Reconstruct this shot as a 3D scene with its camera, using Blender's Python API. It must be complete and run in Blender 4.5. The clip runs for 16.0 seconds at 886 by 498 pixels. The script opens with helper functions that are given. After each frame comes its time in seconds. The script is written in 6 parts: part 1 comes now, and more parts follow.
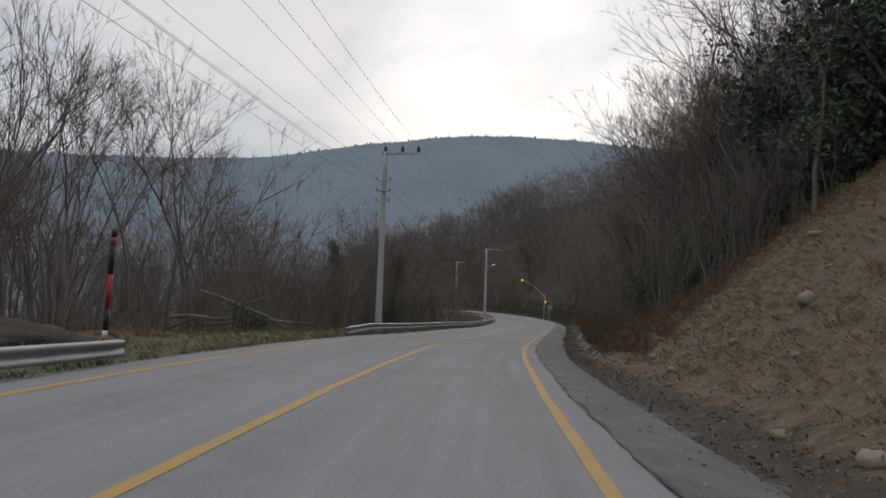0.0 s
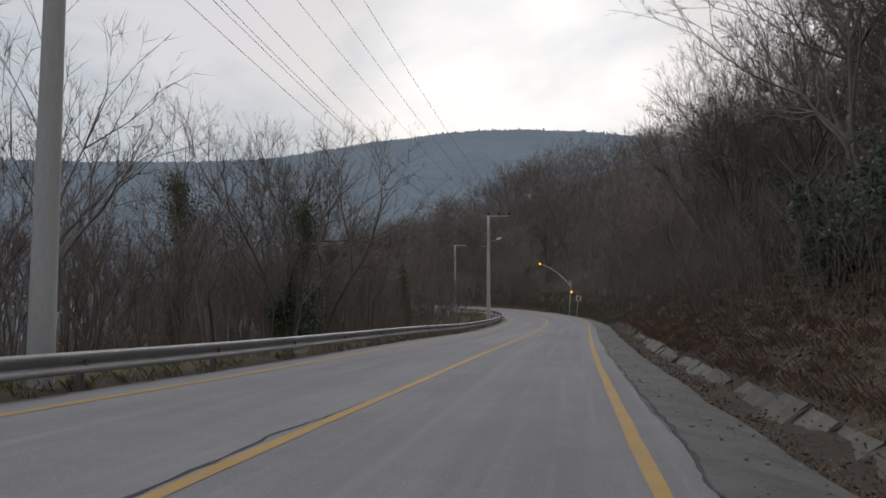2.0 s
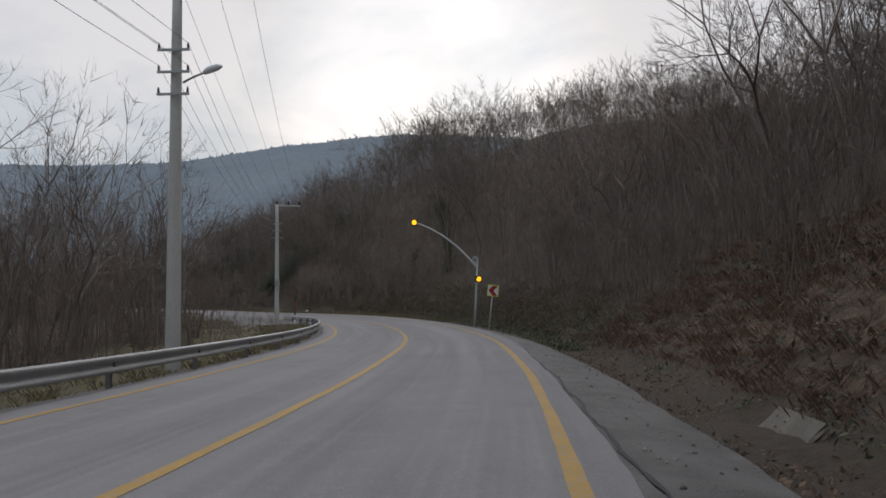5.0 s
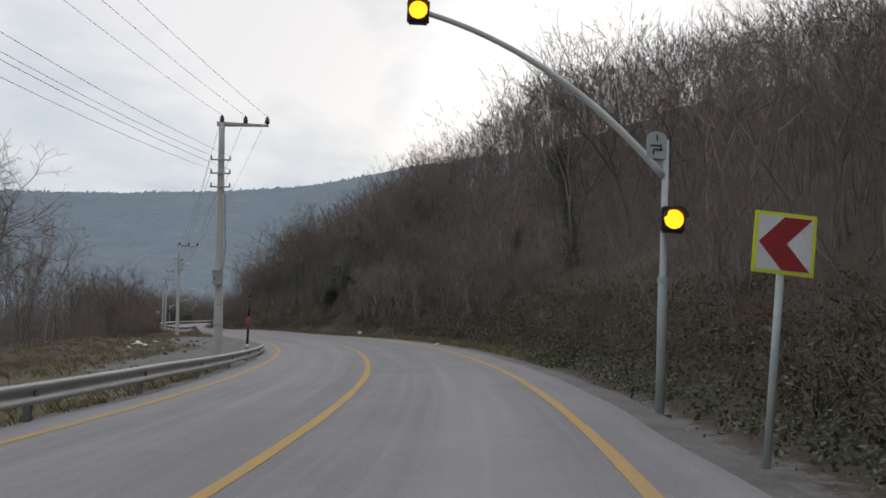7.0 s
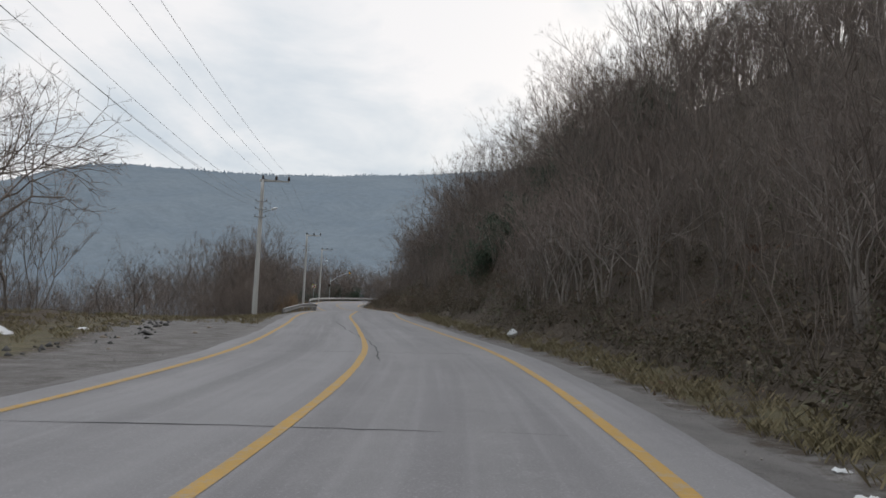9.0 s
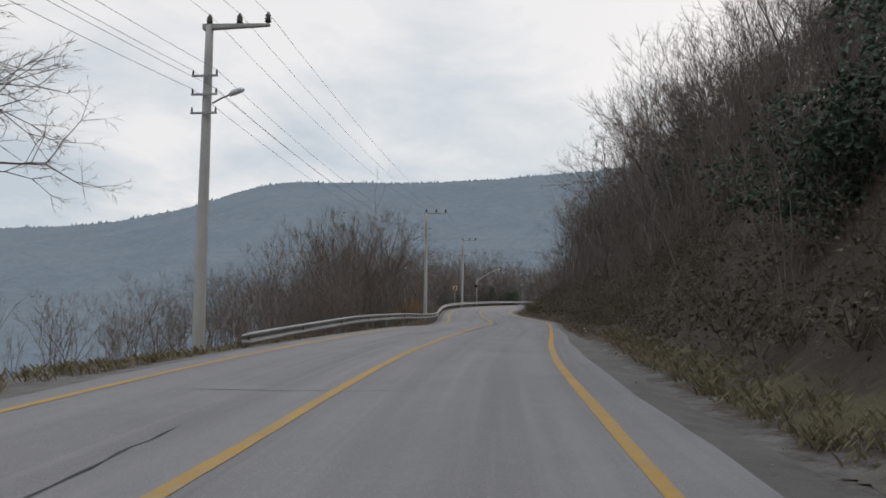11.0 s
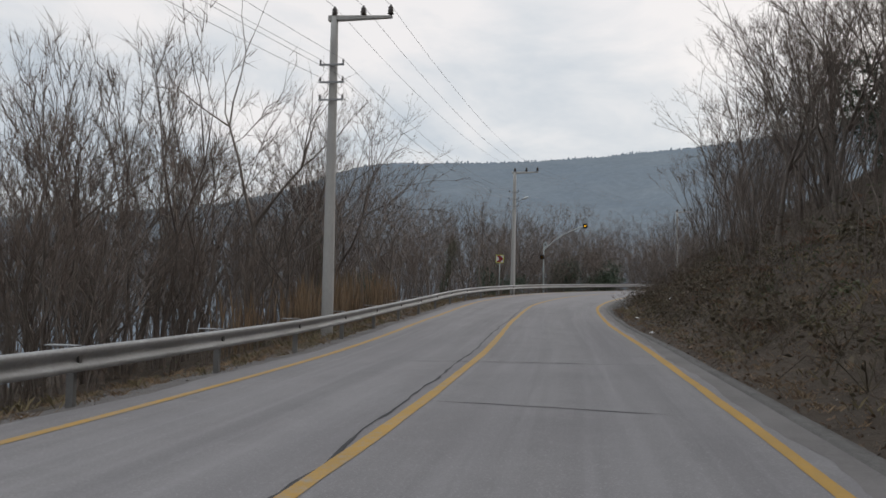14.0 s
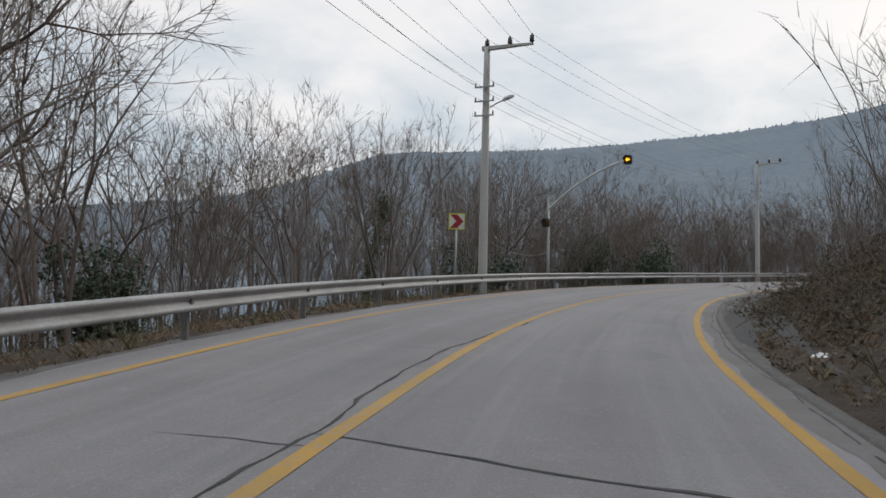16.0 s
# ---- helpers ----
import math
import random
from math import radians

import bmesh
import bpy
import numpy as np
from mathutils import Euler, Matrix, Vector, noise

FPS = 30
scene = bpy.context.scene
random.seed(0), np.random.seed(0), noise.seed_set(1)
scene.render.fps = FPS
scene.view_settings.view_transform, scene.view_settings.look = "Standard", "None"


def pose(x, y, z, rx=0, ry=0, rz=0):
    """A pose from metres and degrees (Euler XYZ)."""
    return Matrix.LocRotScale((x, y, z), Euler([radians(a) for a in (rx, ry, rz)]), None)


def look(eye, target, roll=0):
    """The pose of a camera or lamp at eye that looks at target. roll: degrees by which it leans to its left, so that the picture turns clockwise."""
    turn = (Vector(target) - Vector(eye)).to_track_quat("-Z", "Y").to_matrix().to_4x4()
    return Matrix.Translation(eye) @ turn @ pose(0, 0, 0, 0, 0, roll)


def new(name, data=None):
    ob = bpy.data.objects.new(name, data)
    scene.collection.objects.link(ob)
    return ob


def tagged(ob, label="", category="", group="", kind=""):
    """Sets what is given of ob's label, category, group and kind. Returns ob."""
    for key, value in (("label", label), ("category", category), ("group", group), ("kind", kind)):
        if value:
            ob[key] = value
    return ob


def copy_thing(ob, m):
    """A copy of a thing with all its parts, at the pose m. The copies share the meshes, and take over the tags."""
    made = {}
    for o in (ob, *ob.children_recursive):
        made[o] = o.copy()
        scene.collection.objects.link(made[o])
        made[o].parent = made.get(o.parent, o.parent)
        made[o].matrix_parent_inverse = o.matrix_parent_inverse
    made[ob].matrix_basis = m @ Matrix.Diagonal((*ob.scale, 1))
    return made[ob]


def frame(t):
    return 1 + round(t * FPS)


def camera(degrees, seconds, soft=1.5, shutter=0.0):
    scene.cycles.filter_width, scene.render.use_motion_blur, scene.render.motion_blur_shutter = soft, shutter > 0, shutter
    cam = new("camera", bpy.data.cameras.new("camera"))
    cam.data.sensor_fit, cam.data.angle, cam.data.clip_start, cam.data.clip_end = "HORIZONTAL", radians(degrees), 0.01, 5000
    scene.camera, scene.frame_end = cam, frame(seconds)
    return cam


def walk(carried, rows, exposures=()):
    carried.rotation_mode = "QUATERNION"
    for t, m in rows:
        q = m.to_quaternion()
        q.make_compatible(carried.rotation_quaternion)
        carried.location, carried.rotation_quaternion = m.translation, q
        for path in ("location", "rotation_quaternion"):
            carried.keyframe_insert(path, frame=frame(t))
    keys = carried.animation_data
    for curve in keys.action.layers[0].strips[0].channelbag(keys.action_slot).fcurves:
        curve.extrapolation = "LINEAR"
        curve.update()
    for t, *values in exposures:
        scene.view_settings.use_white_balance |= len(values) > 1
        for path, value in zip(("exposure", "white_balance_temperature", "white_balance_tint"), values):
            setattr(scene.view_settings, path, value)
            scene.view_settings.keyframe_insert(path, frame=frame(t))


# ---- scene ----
cam = camera(62.2, 16.0, soft=1.6)
walk(cam, [
    (0.0, pose(0.000, 0.000, 0.000, 93.51, -1.87, -1.07)),
    (0.5, pose(0.676, 7.099, -0.193, 93.27, -0.88, 0.20)),
    (1.0, pose(1.341, 14.194, -0.373, 93.20, -0.50, 0.53)),
    (1.5, pose(2.068, 21.279, -0.564, 93.47, -0.10, 0.81)),
    (2.0, pose(2.972, 28.398, -0.770, 93.35, -0.17, -0.08)),
    (2.5, pose(4.114, 35.589, -0.971, 93.30, 0.96, -2.23)),
    (3.0, pose(5.424, 42.882, -1.195, 93.71, 1.18, -3.03)),
    (3.5, pose(6.857, 50.297, -1.403, 94.04, 1.84, -5.02)),
    (4.0, pose(8.365, 57.830, -1.604, 94.32, 1.91, -5.73)),
    (4.5, pose(9.895, 65.447, -1.788, 94.24, 1.20, -6.34)),
    (5.0, pose(11.433, 73.131, -1.936, 94.02, 0.66, -6.41)),
    (5.5, pose(12.920, 80.871, -2.034, 93.85, 0.59, -5.62)),
    (6.0, pose(14.244, 88.665, -2.095, 93.94, 0.88, -3.76)),
    (6.5, pose(15.212, 96.514, -2.135, 94.48, 1.11, -0.66)),
    (7.0, pose(15.587, 104.415, -2.178, 95.68, 0.36, 3.73)),
    (7.5, pose(15.408, 112.364, -2.172, 96.51, -0.10, 8.10)),
    (8.0, pose(14.707, 120.330, -2.135, 95.52, -0.84, 8.71)),
    (8.5, pose(13.414, 128.252, -2.084, 96.07, -2.09, 15.68)),
    (9.0, pose(11.606, 136.095, -2.045, 94.33, -2.61, 19.06)),
    (9.5, pose(9.327, 143.810, -2.019, 93.98, -2.68, 23.67)),
    (10.0, pose(6.575, 151.350, -1.994, 93.77, -2.58, 28.36)),
    (10.5, pose(3.351, 158.723, -1.998, 93.90, -1.53, 31.01)),
    (11.0, pose(-0.187, 165.955, -1.957, 94.22, -0.68, 32.33)),
    (11.5, pose(-3.826, 173.100, -1.897, 94.57, -0.36, 32.96)),
    (12.0, pose(-7.378, 180.204, -1.836, 94.80, -0.49, 33.46)),
    (12.5, pose(-10.745, 187.273, -1.795, 94.75, -0.79, 34.27)),
    (13.0, pose(-13.968, 194.244, -1.779, 94.27, -0.70, 35.62)),
    (13.5, pose(-17.228, 201.002, -1.804, 93.43, -0.91, 37.79)),
    (14.0, pose(-20.657, 207.497, -1.869, 92.78, -1.10, 40.05)),
    (14.5, pose(-24.234, 213.850, -1.932, 91.78, -1.48, 40.71)),
    (15.0, pose(-27.963, 220.051, -1.956, 91.43, -1.56, 41.29)),
    (15.5, pose(-31.696, 226.152, -1.918, 91.81, -1.34, 41.68)),
    (16.0, pose(-35.382, 232.182, -1.866, 92.04, -1.02, 41.64)),
], exposures=[(0.0, -0.12, 6450, 12), (4.0, -0.18, 6350, 12), (6.5, 0.12, 6450, 11), (9.5, 0.27, 6500, 10), (10.2, 0.24, 6500, 10), (12.5, 0.08, 6560, 11), (13.2, 0.12, 6580, 11), (14.3, 0.22, 6600, 11), (16.0, 0.24, 6500, 10)])

# ---------------------------------------------------------------- world and sun
SUN_YAW, SUN_UP = 6.0, 16.0      # degrees to the right of +y, and above the horizon
sun_way = Vector((math.sin(radians(SUN_YAW)) * math.cos(radians(SUN_UP)),
                  math.cos(radians(SUN_YAW)) * math.cos(radians(SUN_UP)), math.sin(radians(SUN_UP))))


def make_world():
    world = bpy.data.worlds.new("overcast_sky")
    scene.world = world
    world.use_nodes = True
    nt = world.node_tree
    nt.nodes.clear()
    n, l = nt.nodes.new, nt.links.new
    sky = n("ShaderNodeTexSky")
    sky.sky_type, sky.sun_disc = "NISHITA", False
    sky.sun_elevation, sky.sun_rotation = radians(SUN_UP), radians(SUN_YAW)
    sky.air_density, sky.dust_density = 1.0, 2.0
    bg_sky = n("ShaderNodeBackground")
    bg_sky.inputs[1].default_value = 0.10
    l(sky.outputs[0], bg_sky.inputs[0])
    # cloud deck seen in perspective: broken pale masses with thin blue-grey gaps
    tc = n("ShaderNodeTexCoord")
    sep = n("ShaderNodeSeparateXYZ")
    l(tc.outputs["Generated"], sep.inputs[0])
    low = n("ShaderNodeMath")
    low.operation = "MAXIMUM"
    low.inputs[1].default_value = 0.0
    l(sep.outputs[2], low.inputs[0])
    high = n("ShaderNodeMath")
    high.operation = "ADD"
    high.inputs[1].default_value = 0.22
    l(low.outputs[0], high.inputs[0])
    deck = n("ShaderNodeVectorMath")
    deck.operation = "DIVIDE"
    l(tc.outputs["Generated"], deck.inputs[0])
    l(high.outputs[0], deck.inputs[1])
    fields = []
    for scale, detail, rough, shift in ((2.1, 9, 0.56, 0.0), (0.7, 3, 0.5, 7.0)):
        mp = n("ShaderNodeMapping")
        mp.inputs["Location"].default_value = (shift, shift, 0)
        mp.inputs["Scale"].default_value = (1.0, 0.8, 0.25)
        l(deck.outputs[0], mp.inputs[0])
        no = n("ShaderNodeTexNoise")
        no.inputs["Scale"].default_value, no.inputs["Detail"].default_value, no.inputs["Roughness"].default_value = scale, detail, rough
        no.inputs["Distortion"].default_value = 0.3
        l(mp.outputs[0], no.inputs["Vector"])
        fields.append(no.outputs[0])
    both = n("ShaderNodeMath")
    both.operation = "ADD"
    l(fields[0], both.inputs[0])
    l(fields[1], both.inputs[1])
    ramp = n("ShaderNodeValToRGB")
    e = ramp.color_ramp.elements
    e[0].position, e[0].color = 0.42, (0.535, 0.60, 0.665, 1)
    e[1].position, e[1].color = 0.58, (0.85, 0.84, 0.845, 1)
    mid = e.new(0.50)
    mid.color = (0.685, 0.72, 0.755, 1)
    half = n("ShaderNodeMath")
    half.operation = "MULTIPLY"
    half.inputs[1].default_value = 0.5
    l(both.outputs[0], half.inputs[0])
    l(half.outputs[0], ramp.inputs[0])
    # brighter where the sun stands behind the cloud
    dot = n("ShaderNodeVectorMath")
    dot.operation = "DOT_PRODUCT"
    dot.inputs[1].default_value = sun_way
    l(tc.outputs["Generated"], dot.inputs[0])
    mr = n("ShaderNodeMapRange")
    mr.interpolation_type = "SMOOTHERSTEP"
    mr.inputs[1].default_value, mr.inputs[2].default_value = 0.965, 1.0
    mr.inputs[3].default_value, mr.inputs[4].default_value = 0.92, 1.22
    l(dot.outputs["Value"], mr.inputs[0])
    # an overcast deck is brightest overhead
    zen = n("ShaderNodeMapRange")
    zen.interpolation_type = "SMOOTHSTEP"
    zen.inputs[1].default_value, zen.inputs[2].default_value = 0.38, 1.0
    zen.inputs[3].default_value, zen.inputs[4].default_value = 1.0, 1.9
    l(sep.outputs[2], zen.inputs[0])
    mul = n("ShaderNodeMath")
    mul.operation = "MULTIPLY"
    l(mr.outputs[0], mul.inputs[0])
    l(zen.outputs[0], mul.inputs[1])
    bg_cloud = n("ShaderNodeBackground")
    l(ramp.outputs[0], bg_cloud.inputs[0])
    l(mul.outputs[0], bg_cloud.inputs[1])
    mix = n("ShaderNodeMixShader")
    mix.inputs[0].default_value = 0.93
    l(bg_sky.outputs[0], mix.inputs[1])
    l(bg_cloud.outputs[0], mix.inputs[2])
    out = n("ShaderNodeOutputWorld")
    l(mix.outputs[0], out.inputs[0])


make_world()
sun = new("sun", bpy.data.lights.new("sun", "SUN"))
sun.data.energy, sun.data.angle, sun.data.color = 0.6, radians(25), (1.0, 0.975, 0.94)
sun.matrix_world = look((0, 0, 60), Vector((0, 0, 60)) - sun_way)

# ---------------------------------------------------------------- materials


def mix_colour(nt, fac, a, b):
    m = nt.nodes.new("ShaderNodeMix")
    m.data_type = "RGBA"
    for sock, val in ((m.inputs[0], fac), (m.inputs[6], a), (m.inputs[7], b)):
        if hasattr(val, "node"):
            nt.links.new(val, sock)
        elif isinstance(val, tuple):
            sock.default_value = (*val, 1)
        else:
            sock.default_value = val
    return m.outputs[2]


def noise_out(nt, scale, detail=5, rough=0.6, lo=0.35, hi=0.65, stretch=None):
    tc = nt.nodes.new("ShaderNodeTexCoord")
    vec = tc.outputs["Object"]
    if stretch:
        mp = nt.nodes.new("ShaderNodeMapping")
        mp.inputs["Scale"].default_value = stretch
        nt.links.new(vec, mp.inputs[0])
        vec = mp.outputs[0]
    no = nt.nodes.new("ShaderNodeTexNoise")
    no.inputs["Scale"].default_value, no.inputs["Detail"].default_value, no.inputs["Roughness"].default_value = scale, detail, rough
    nt.links.new(vec, no.inputs["Vector"])
    mr = nt.nodes.new("ShaderNodeMapRange")
    mr.inputs[1].default_value, mr.inputs[2].default_value = lo, hi
    nt.links.new(no.outputs[0], mr.inputs[0])
    return mr.outputs[0]


def surface(name, base, second, third=None, big=0.5, small=20.0, rough=0.85, metal=0.0, bump=0.3, dist=0.01,
            vary=0.0, island=0.0, stretch=None, spec=0.3, emit=None, power=0.0):
    """A worn procedural surface: two colours at a large scale, a third at a small one, fine relief."""
    m = bpy.data.materials.new(name)
    m.use_nodes = True
    nt = m.node_tree
    b = nt.nodes["Principled BSDF"]
    col = mix_colour(nt, noise_out(nt, big, 4, 0.6, stretch=stretch), base, second)
    fine = noise_out(nt, small, 6, 0.7, 0.3, 0.7, stretch=stretch)
    if third:
        half = nt.nodes.new("ShaderNodeMath")
        half.operation = "MULTIPLY"
        half.inputs[1].default_value = 0.6
        nt.links.new(fine, half.inputs[0])
        col = mix_colour(nt, half.outputs[0], col, third)
    for amount, node, sock in ((vary, "ShaderNodeObjectInfo", "Random"), (island, "ShaderNodeNewGeometry", "Random Per Island")):
        if amount:
            src = nt.nodes.new(node)
            mr = nt.nodes.new("ShaderNodeMapRange")
            mr.inputs[3].default_value, mr.inputs[4].default_value = 1 - amount, 1 + amount
            nt.links.new(src.outputs[sock], mr.inputs[0])
            hs = nt.nodes.new("ShaderNodeHueSaturation")
            nt.links.new(mr.outputs[0], hs.inputs["Value"])
            nt.links.new(col, hs.inputs["Color"])
            col = hs.outputs[0]
    nt.links.new(col, b.inputs["Base Color"])
    b.inputs["Roughness"].default_value, b.inputs["Metallic"].default_value = rough, metal
    b.inputs["Specular IOR Level"].default_value = spec
    if bump:
        bp = nt.nodes.new("ShaderNodeBump")
        bp.inputs["Strength"].default_value, bp.inputs["Distance"].default_value = bump, dist
        nt.links.new(fine, bp.inputs["Height"])
        nt.links.new(bp.outputs[0], b.inputs["Normal"])
    if emit:
        b.inputs["Emission Color"].default_value, b.inputs["Emission Strength"].default_value = (*emit, 1), power
    return m


M_ASPHALT = surface("asphalt", (0.226, 0.213, 0.214), (0.274, 0.261, 0.26), (0.168, 0.158, 0.16), 0.35, 45, 0.9, bump=0.35, dist=0.004)
M_GRAVEL = surface("gravel_shoulder", (0.165, 0.152, 0.144), (0.088, 0.08, 0.075), (0.235, 0.22, 0.21), 1.3, 40, 0.95, bump=0.8, dist=0.016)
M_TAR = surface("tar_crack", (0.03, 0.03, 0.032), (0.05, 0.048, 0.047), None, 2, 40, 0.8)
M_CONCRETE = surface("pole_concrete", (0.50, 0.49, 0.47), (0.40, 0.39, 0.375), (0.33, 0.32, 0.3), 0.8, 22, 0.9, bump=0.25, dist=0.004, stretch=(1, 1, 0.3), vary=0.08)
M_DITCH = surface("ditch_concrete", (0.155, 0.138, 0.118), (0.085, 0.076, 0.063), (0.20, 0.18, 0.155), 1.5, 18, 0.95, bump=0.5, dist=0.02, vary=0.15)
M_PAVED = surface("dark_ditch_paving", (0.085, 0.082, 0.08), (0.055, 0.052, 0.05), (0.13, 0.125, 0.12), 1.8, 16, 0.95, bump=0.6, dist=0.02)
M_KERB = surface("kerb_concrete", (0.125, 0.118, 0.112), (0.075, 0.07, 0.066), (0.18, 0.17, 0.16), 1.6, 14, 0.95, bump=0.6, dist=0.02)
M_DIRT = surface("asphalt_dirt", (0.165, 0.153, 0.148), (0.118, 0.109, 0.105), (0.20, 0.187, 0.18), 1.2, 30, 0.95, bump=0.3, dist=0.004)
M_STEEL = surface("galvanised_steel", (0.42, 0.43, 0.44), (0.33, 0.34, 0.35), (0.26, 0.26, 0.26), 1.2, 25, 0.5, 0.55, 0.15, 0.002)
M_RAIL = surface("guard_rail_steel", (0.40, 0.40, 0.40), (0.30, 0.30, 0.295), (0.22, 0.21, 0.2), 0.9, 14, 0.55, 0.45, 0.2, 0.003)
M_POST = surface("rail_post_steel", (0.20, 0.195, 0.19), (0.13, 0.125, 0.12), (0.25, 0.24, 0.23), 2, 20, 0.7, 0.3, 0.2, 0.003)
M_SIGNPOST = surface("grey_green_post_paint", (0.44, 0.48, 0.47), (0.37, 0.40, 0.39), (0.3, 0.31, 0.3), 2, 20, 0.6, 0.2, 0.1, 0.002)
M_ARM = surface("pale_grey_arm_paint", (0.58, 0.60, 0.59), (0.5, 0.52, 0.51), (0.42, 0.43, 0.42), 2, 20, 0.6, 0.0, 0.1, 0.002)
M_BLACK = surface("black_plastic", (0.016, 0.016, 0.018), (0.026, 0.025, 0.025), None, 4, 30, 0.55)
M_RED = surface("red_paint", (0.36, 0.03, 0.035), (0.28, 0.028, 0.03), (0.2, 0.03, 0.03), 4, 40, 0.5)
M_WHITE = surface("white_paint", (0.72, 0.72, 0.72), (0.6, 0.6, 0.6), (0.5, 0.49, 0.47), 3, 30, 0.5)
M_LIME = surface("fluorescent_yellow_sheeting", (0.68, 0.72, 0.04), (0.58, 0.62, 0.05), None, 4, 40, 0.5)
M_PORCELAIN = surface("brown_porcelain", (0.035, 0.025, 0.022), (0.05, 0.035, 0.03), None, 4, 30, 0.25, spec=0.6, bump=0)
M_CABLE = surface("weathered_cable", (0.13, 0.13, 0.135), (0.17, 0.17, 0.175), None, 2, 30, 0.6, bump=0)
M_AMBER = surface("lit_amber_lens", (0.8, 0.35, 0.02), (0.7, 0.3, 0.02), None, 5, 60, 0.3, emit=(1.0, 0.50, 0.015), power=1.6, bump=0)
M_AMBER_OFF = surface("unlit_amber_lens", (0.10, 0.05, 0.012), (0.07, 0.035, 0.01), None, 5, 60, 0.25, bump=0)
M_GLASS = surface("pale_lamp_bowl", (0.7, 0.72, 0.74), (0.6, 0.62, 0.64), None, 5, 30, 0.2, bump=0)
M_BARK = surface("grey_brown_bark", (0.16, 0.134, 0.116), (0.105, 0.09, 0.079), (0.215, 0.188, 0.164), 0.8, 14, 0.95, bump=0.5, dist=0.02, vary=0.2, stretch=(1, 1, 0.35))
M_BARK_PALE = surface("pale_grey_bark", (0.24, 0.208, 0.182), (0.16, 0.138, 0.12), (0.29, 0.258, 0.228), 0.8, 14, 0.95, bump=0.4, dist=0.02, vary=0.15, stretch=(1, 1, 0.35))
M_TWIG = surface("brown_twigs", (0.19, 0.152, 0.129), (0.138, 0.112, 0.097), None, 0.4, 5, 0.95, bump=0, vary=0.2)
M_TWIG_PALE = surface("pale_twigs", (0.24, 0.195, 0.17), (0.165, 0.136, 0.12), None, 0.4, 5, 0.95, bump=0, vary=0.15)
M_WOODS = surface("woods_bark_and_twigs", (0.18, 0.145, 0.124), (0.12, 0.098, 0.085), (0.225, 0.187, 0.162), 0.05, 1.5, 0.95, bump=0, island=0.25)
# paler copy of the woods surface, distance haze mixed into its colours
M_WOODS_FAR = surface("hillside_woods_painted_haze", (0.215, 0.18, 0.16), (0.155, 0.132, 0.12), (0.25, 0.215, 0.195), 0.03, 0.8, 0.95, bump=0, island=0.25)
M_BRUSH = surface("dry_brush", (0.125, 0.092, 0.071), (0.085, 0.066, 0.054), (0.18, 0.142, 0.103), 0.15, 3, 0.95, bump=0, island=0.3)
M_BRACKEN = surface("red_brown_bracken", (0.158, 0.088, 0.061), (0.108, 0.067, 0.049), (0.20, 0.13, 0.086), 0.25, 4, 0.95, bump=0, island=0.3)
M_DRY = surface("matted_dry_grass", (0.25, 0.165, 0.10), (0.18, 0.125, 0.08), (0.31, 0.235, 0.155), 0.4, 4, 0.95, bump=0, island=0.3)
M_GRASS = surface("winter_grass", (0.19, 0.155, 0.09), (0.22, 0.175, 0.11), (0.135, 0.122, 0.065), 0.3, 5, 0.95, bump=0, island=0.3)
M_LEAF = surface("dark_evergreen_leaves", (0.042, 0.068, 0.042), (0.062, 0.088, 0.052), (0.09, 0.11, 0.075), 0.8, 8, 0.55, bump=0, island=0.35)
M_IVY = surface("ivy_leaves", (0.058, 0.072, 0.034), (0.08, 0.094, 0.044), (0.11, 0.115, 0.06), 1.5, 9, 0.55, bump=0, island=0.35)
M_LITTER = surface("fallen_leaves", (0.165, 0.108, 0.072), (0.115, 0.078, 0.055), (0.23, 0.17, 0.12), 0.5, 6, 0.95, bump=0, island=0.35)
M_BRAMBLE = surface("bramble_leaves", (0.085, 0.066, 0.043), (0.115, 0.08, 0.056), (0.06, 0.062, 0.035), 0.4, 7, 0.7, bump=0, island=0.45)
M_GRIT = surface("loose_grit", (0.24, 0.225, 0.21), (0.14, 0.12, 0.10), (0.32, 0.30, 0.28), 1.5, 20, 0.95, bump=0, island=0.5)
M_ROCK = surface("pale_rock", (0.24, 0.195, 0.15), (0.155, 0.12, 0.092), (0.30, 0.25, 0.20), 2, 15, 0.95, bump=0.5, dist=0.02, vary=0.15)
M_PLASTIC_BLUE = surface("blue_plastic", (0.03, 0.05, 0.22), (0.03, 0.04, 0.15), None, 3, 20, 0.4)


def yellow_line(name, wear_from):
    m = surface(name, (0.46, 0.26, 0.048), (0.37, 0.22, 0.055), (0.28, 0.19, 0.085), 1.2, 30, 0.8, bump=0.2, dist=0.003)
    nt = m.node_tree
    b = nt.nodes["Principled BSDF"]
    col = b.inputs["Base Color"].links[0].from_socket
    wear = noise_out(nt, 7.0, 8, 0.8, wear_from, wear_from + 0.22)
    nt.links.new(mix_colour(nt, wear, col, (0.27, 0.25, 0.22)), b.inputs["Base Color"])
    return m


M_YELLOW = yellow_line("worn_yellow_line", 0.48)
M_YELLOW_NEW = yellow_line("yellow_line_paint", 0.58)


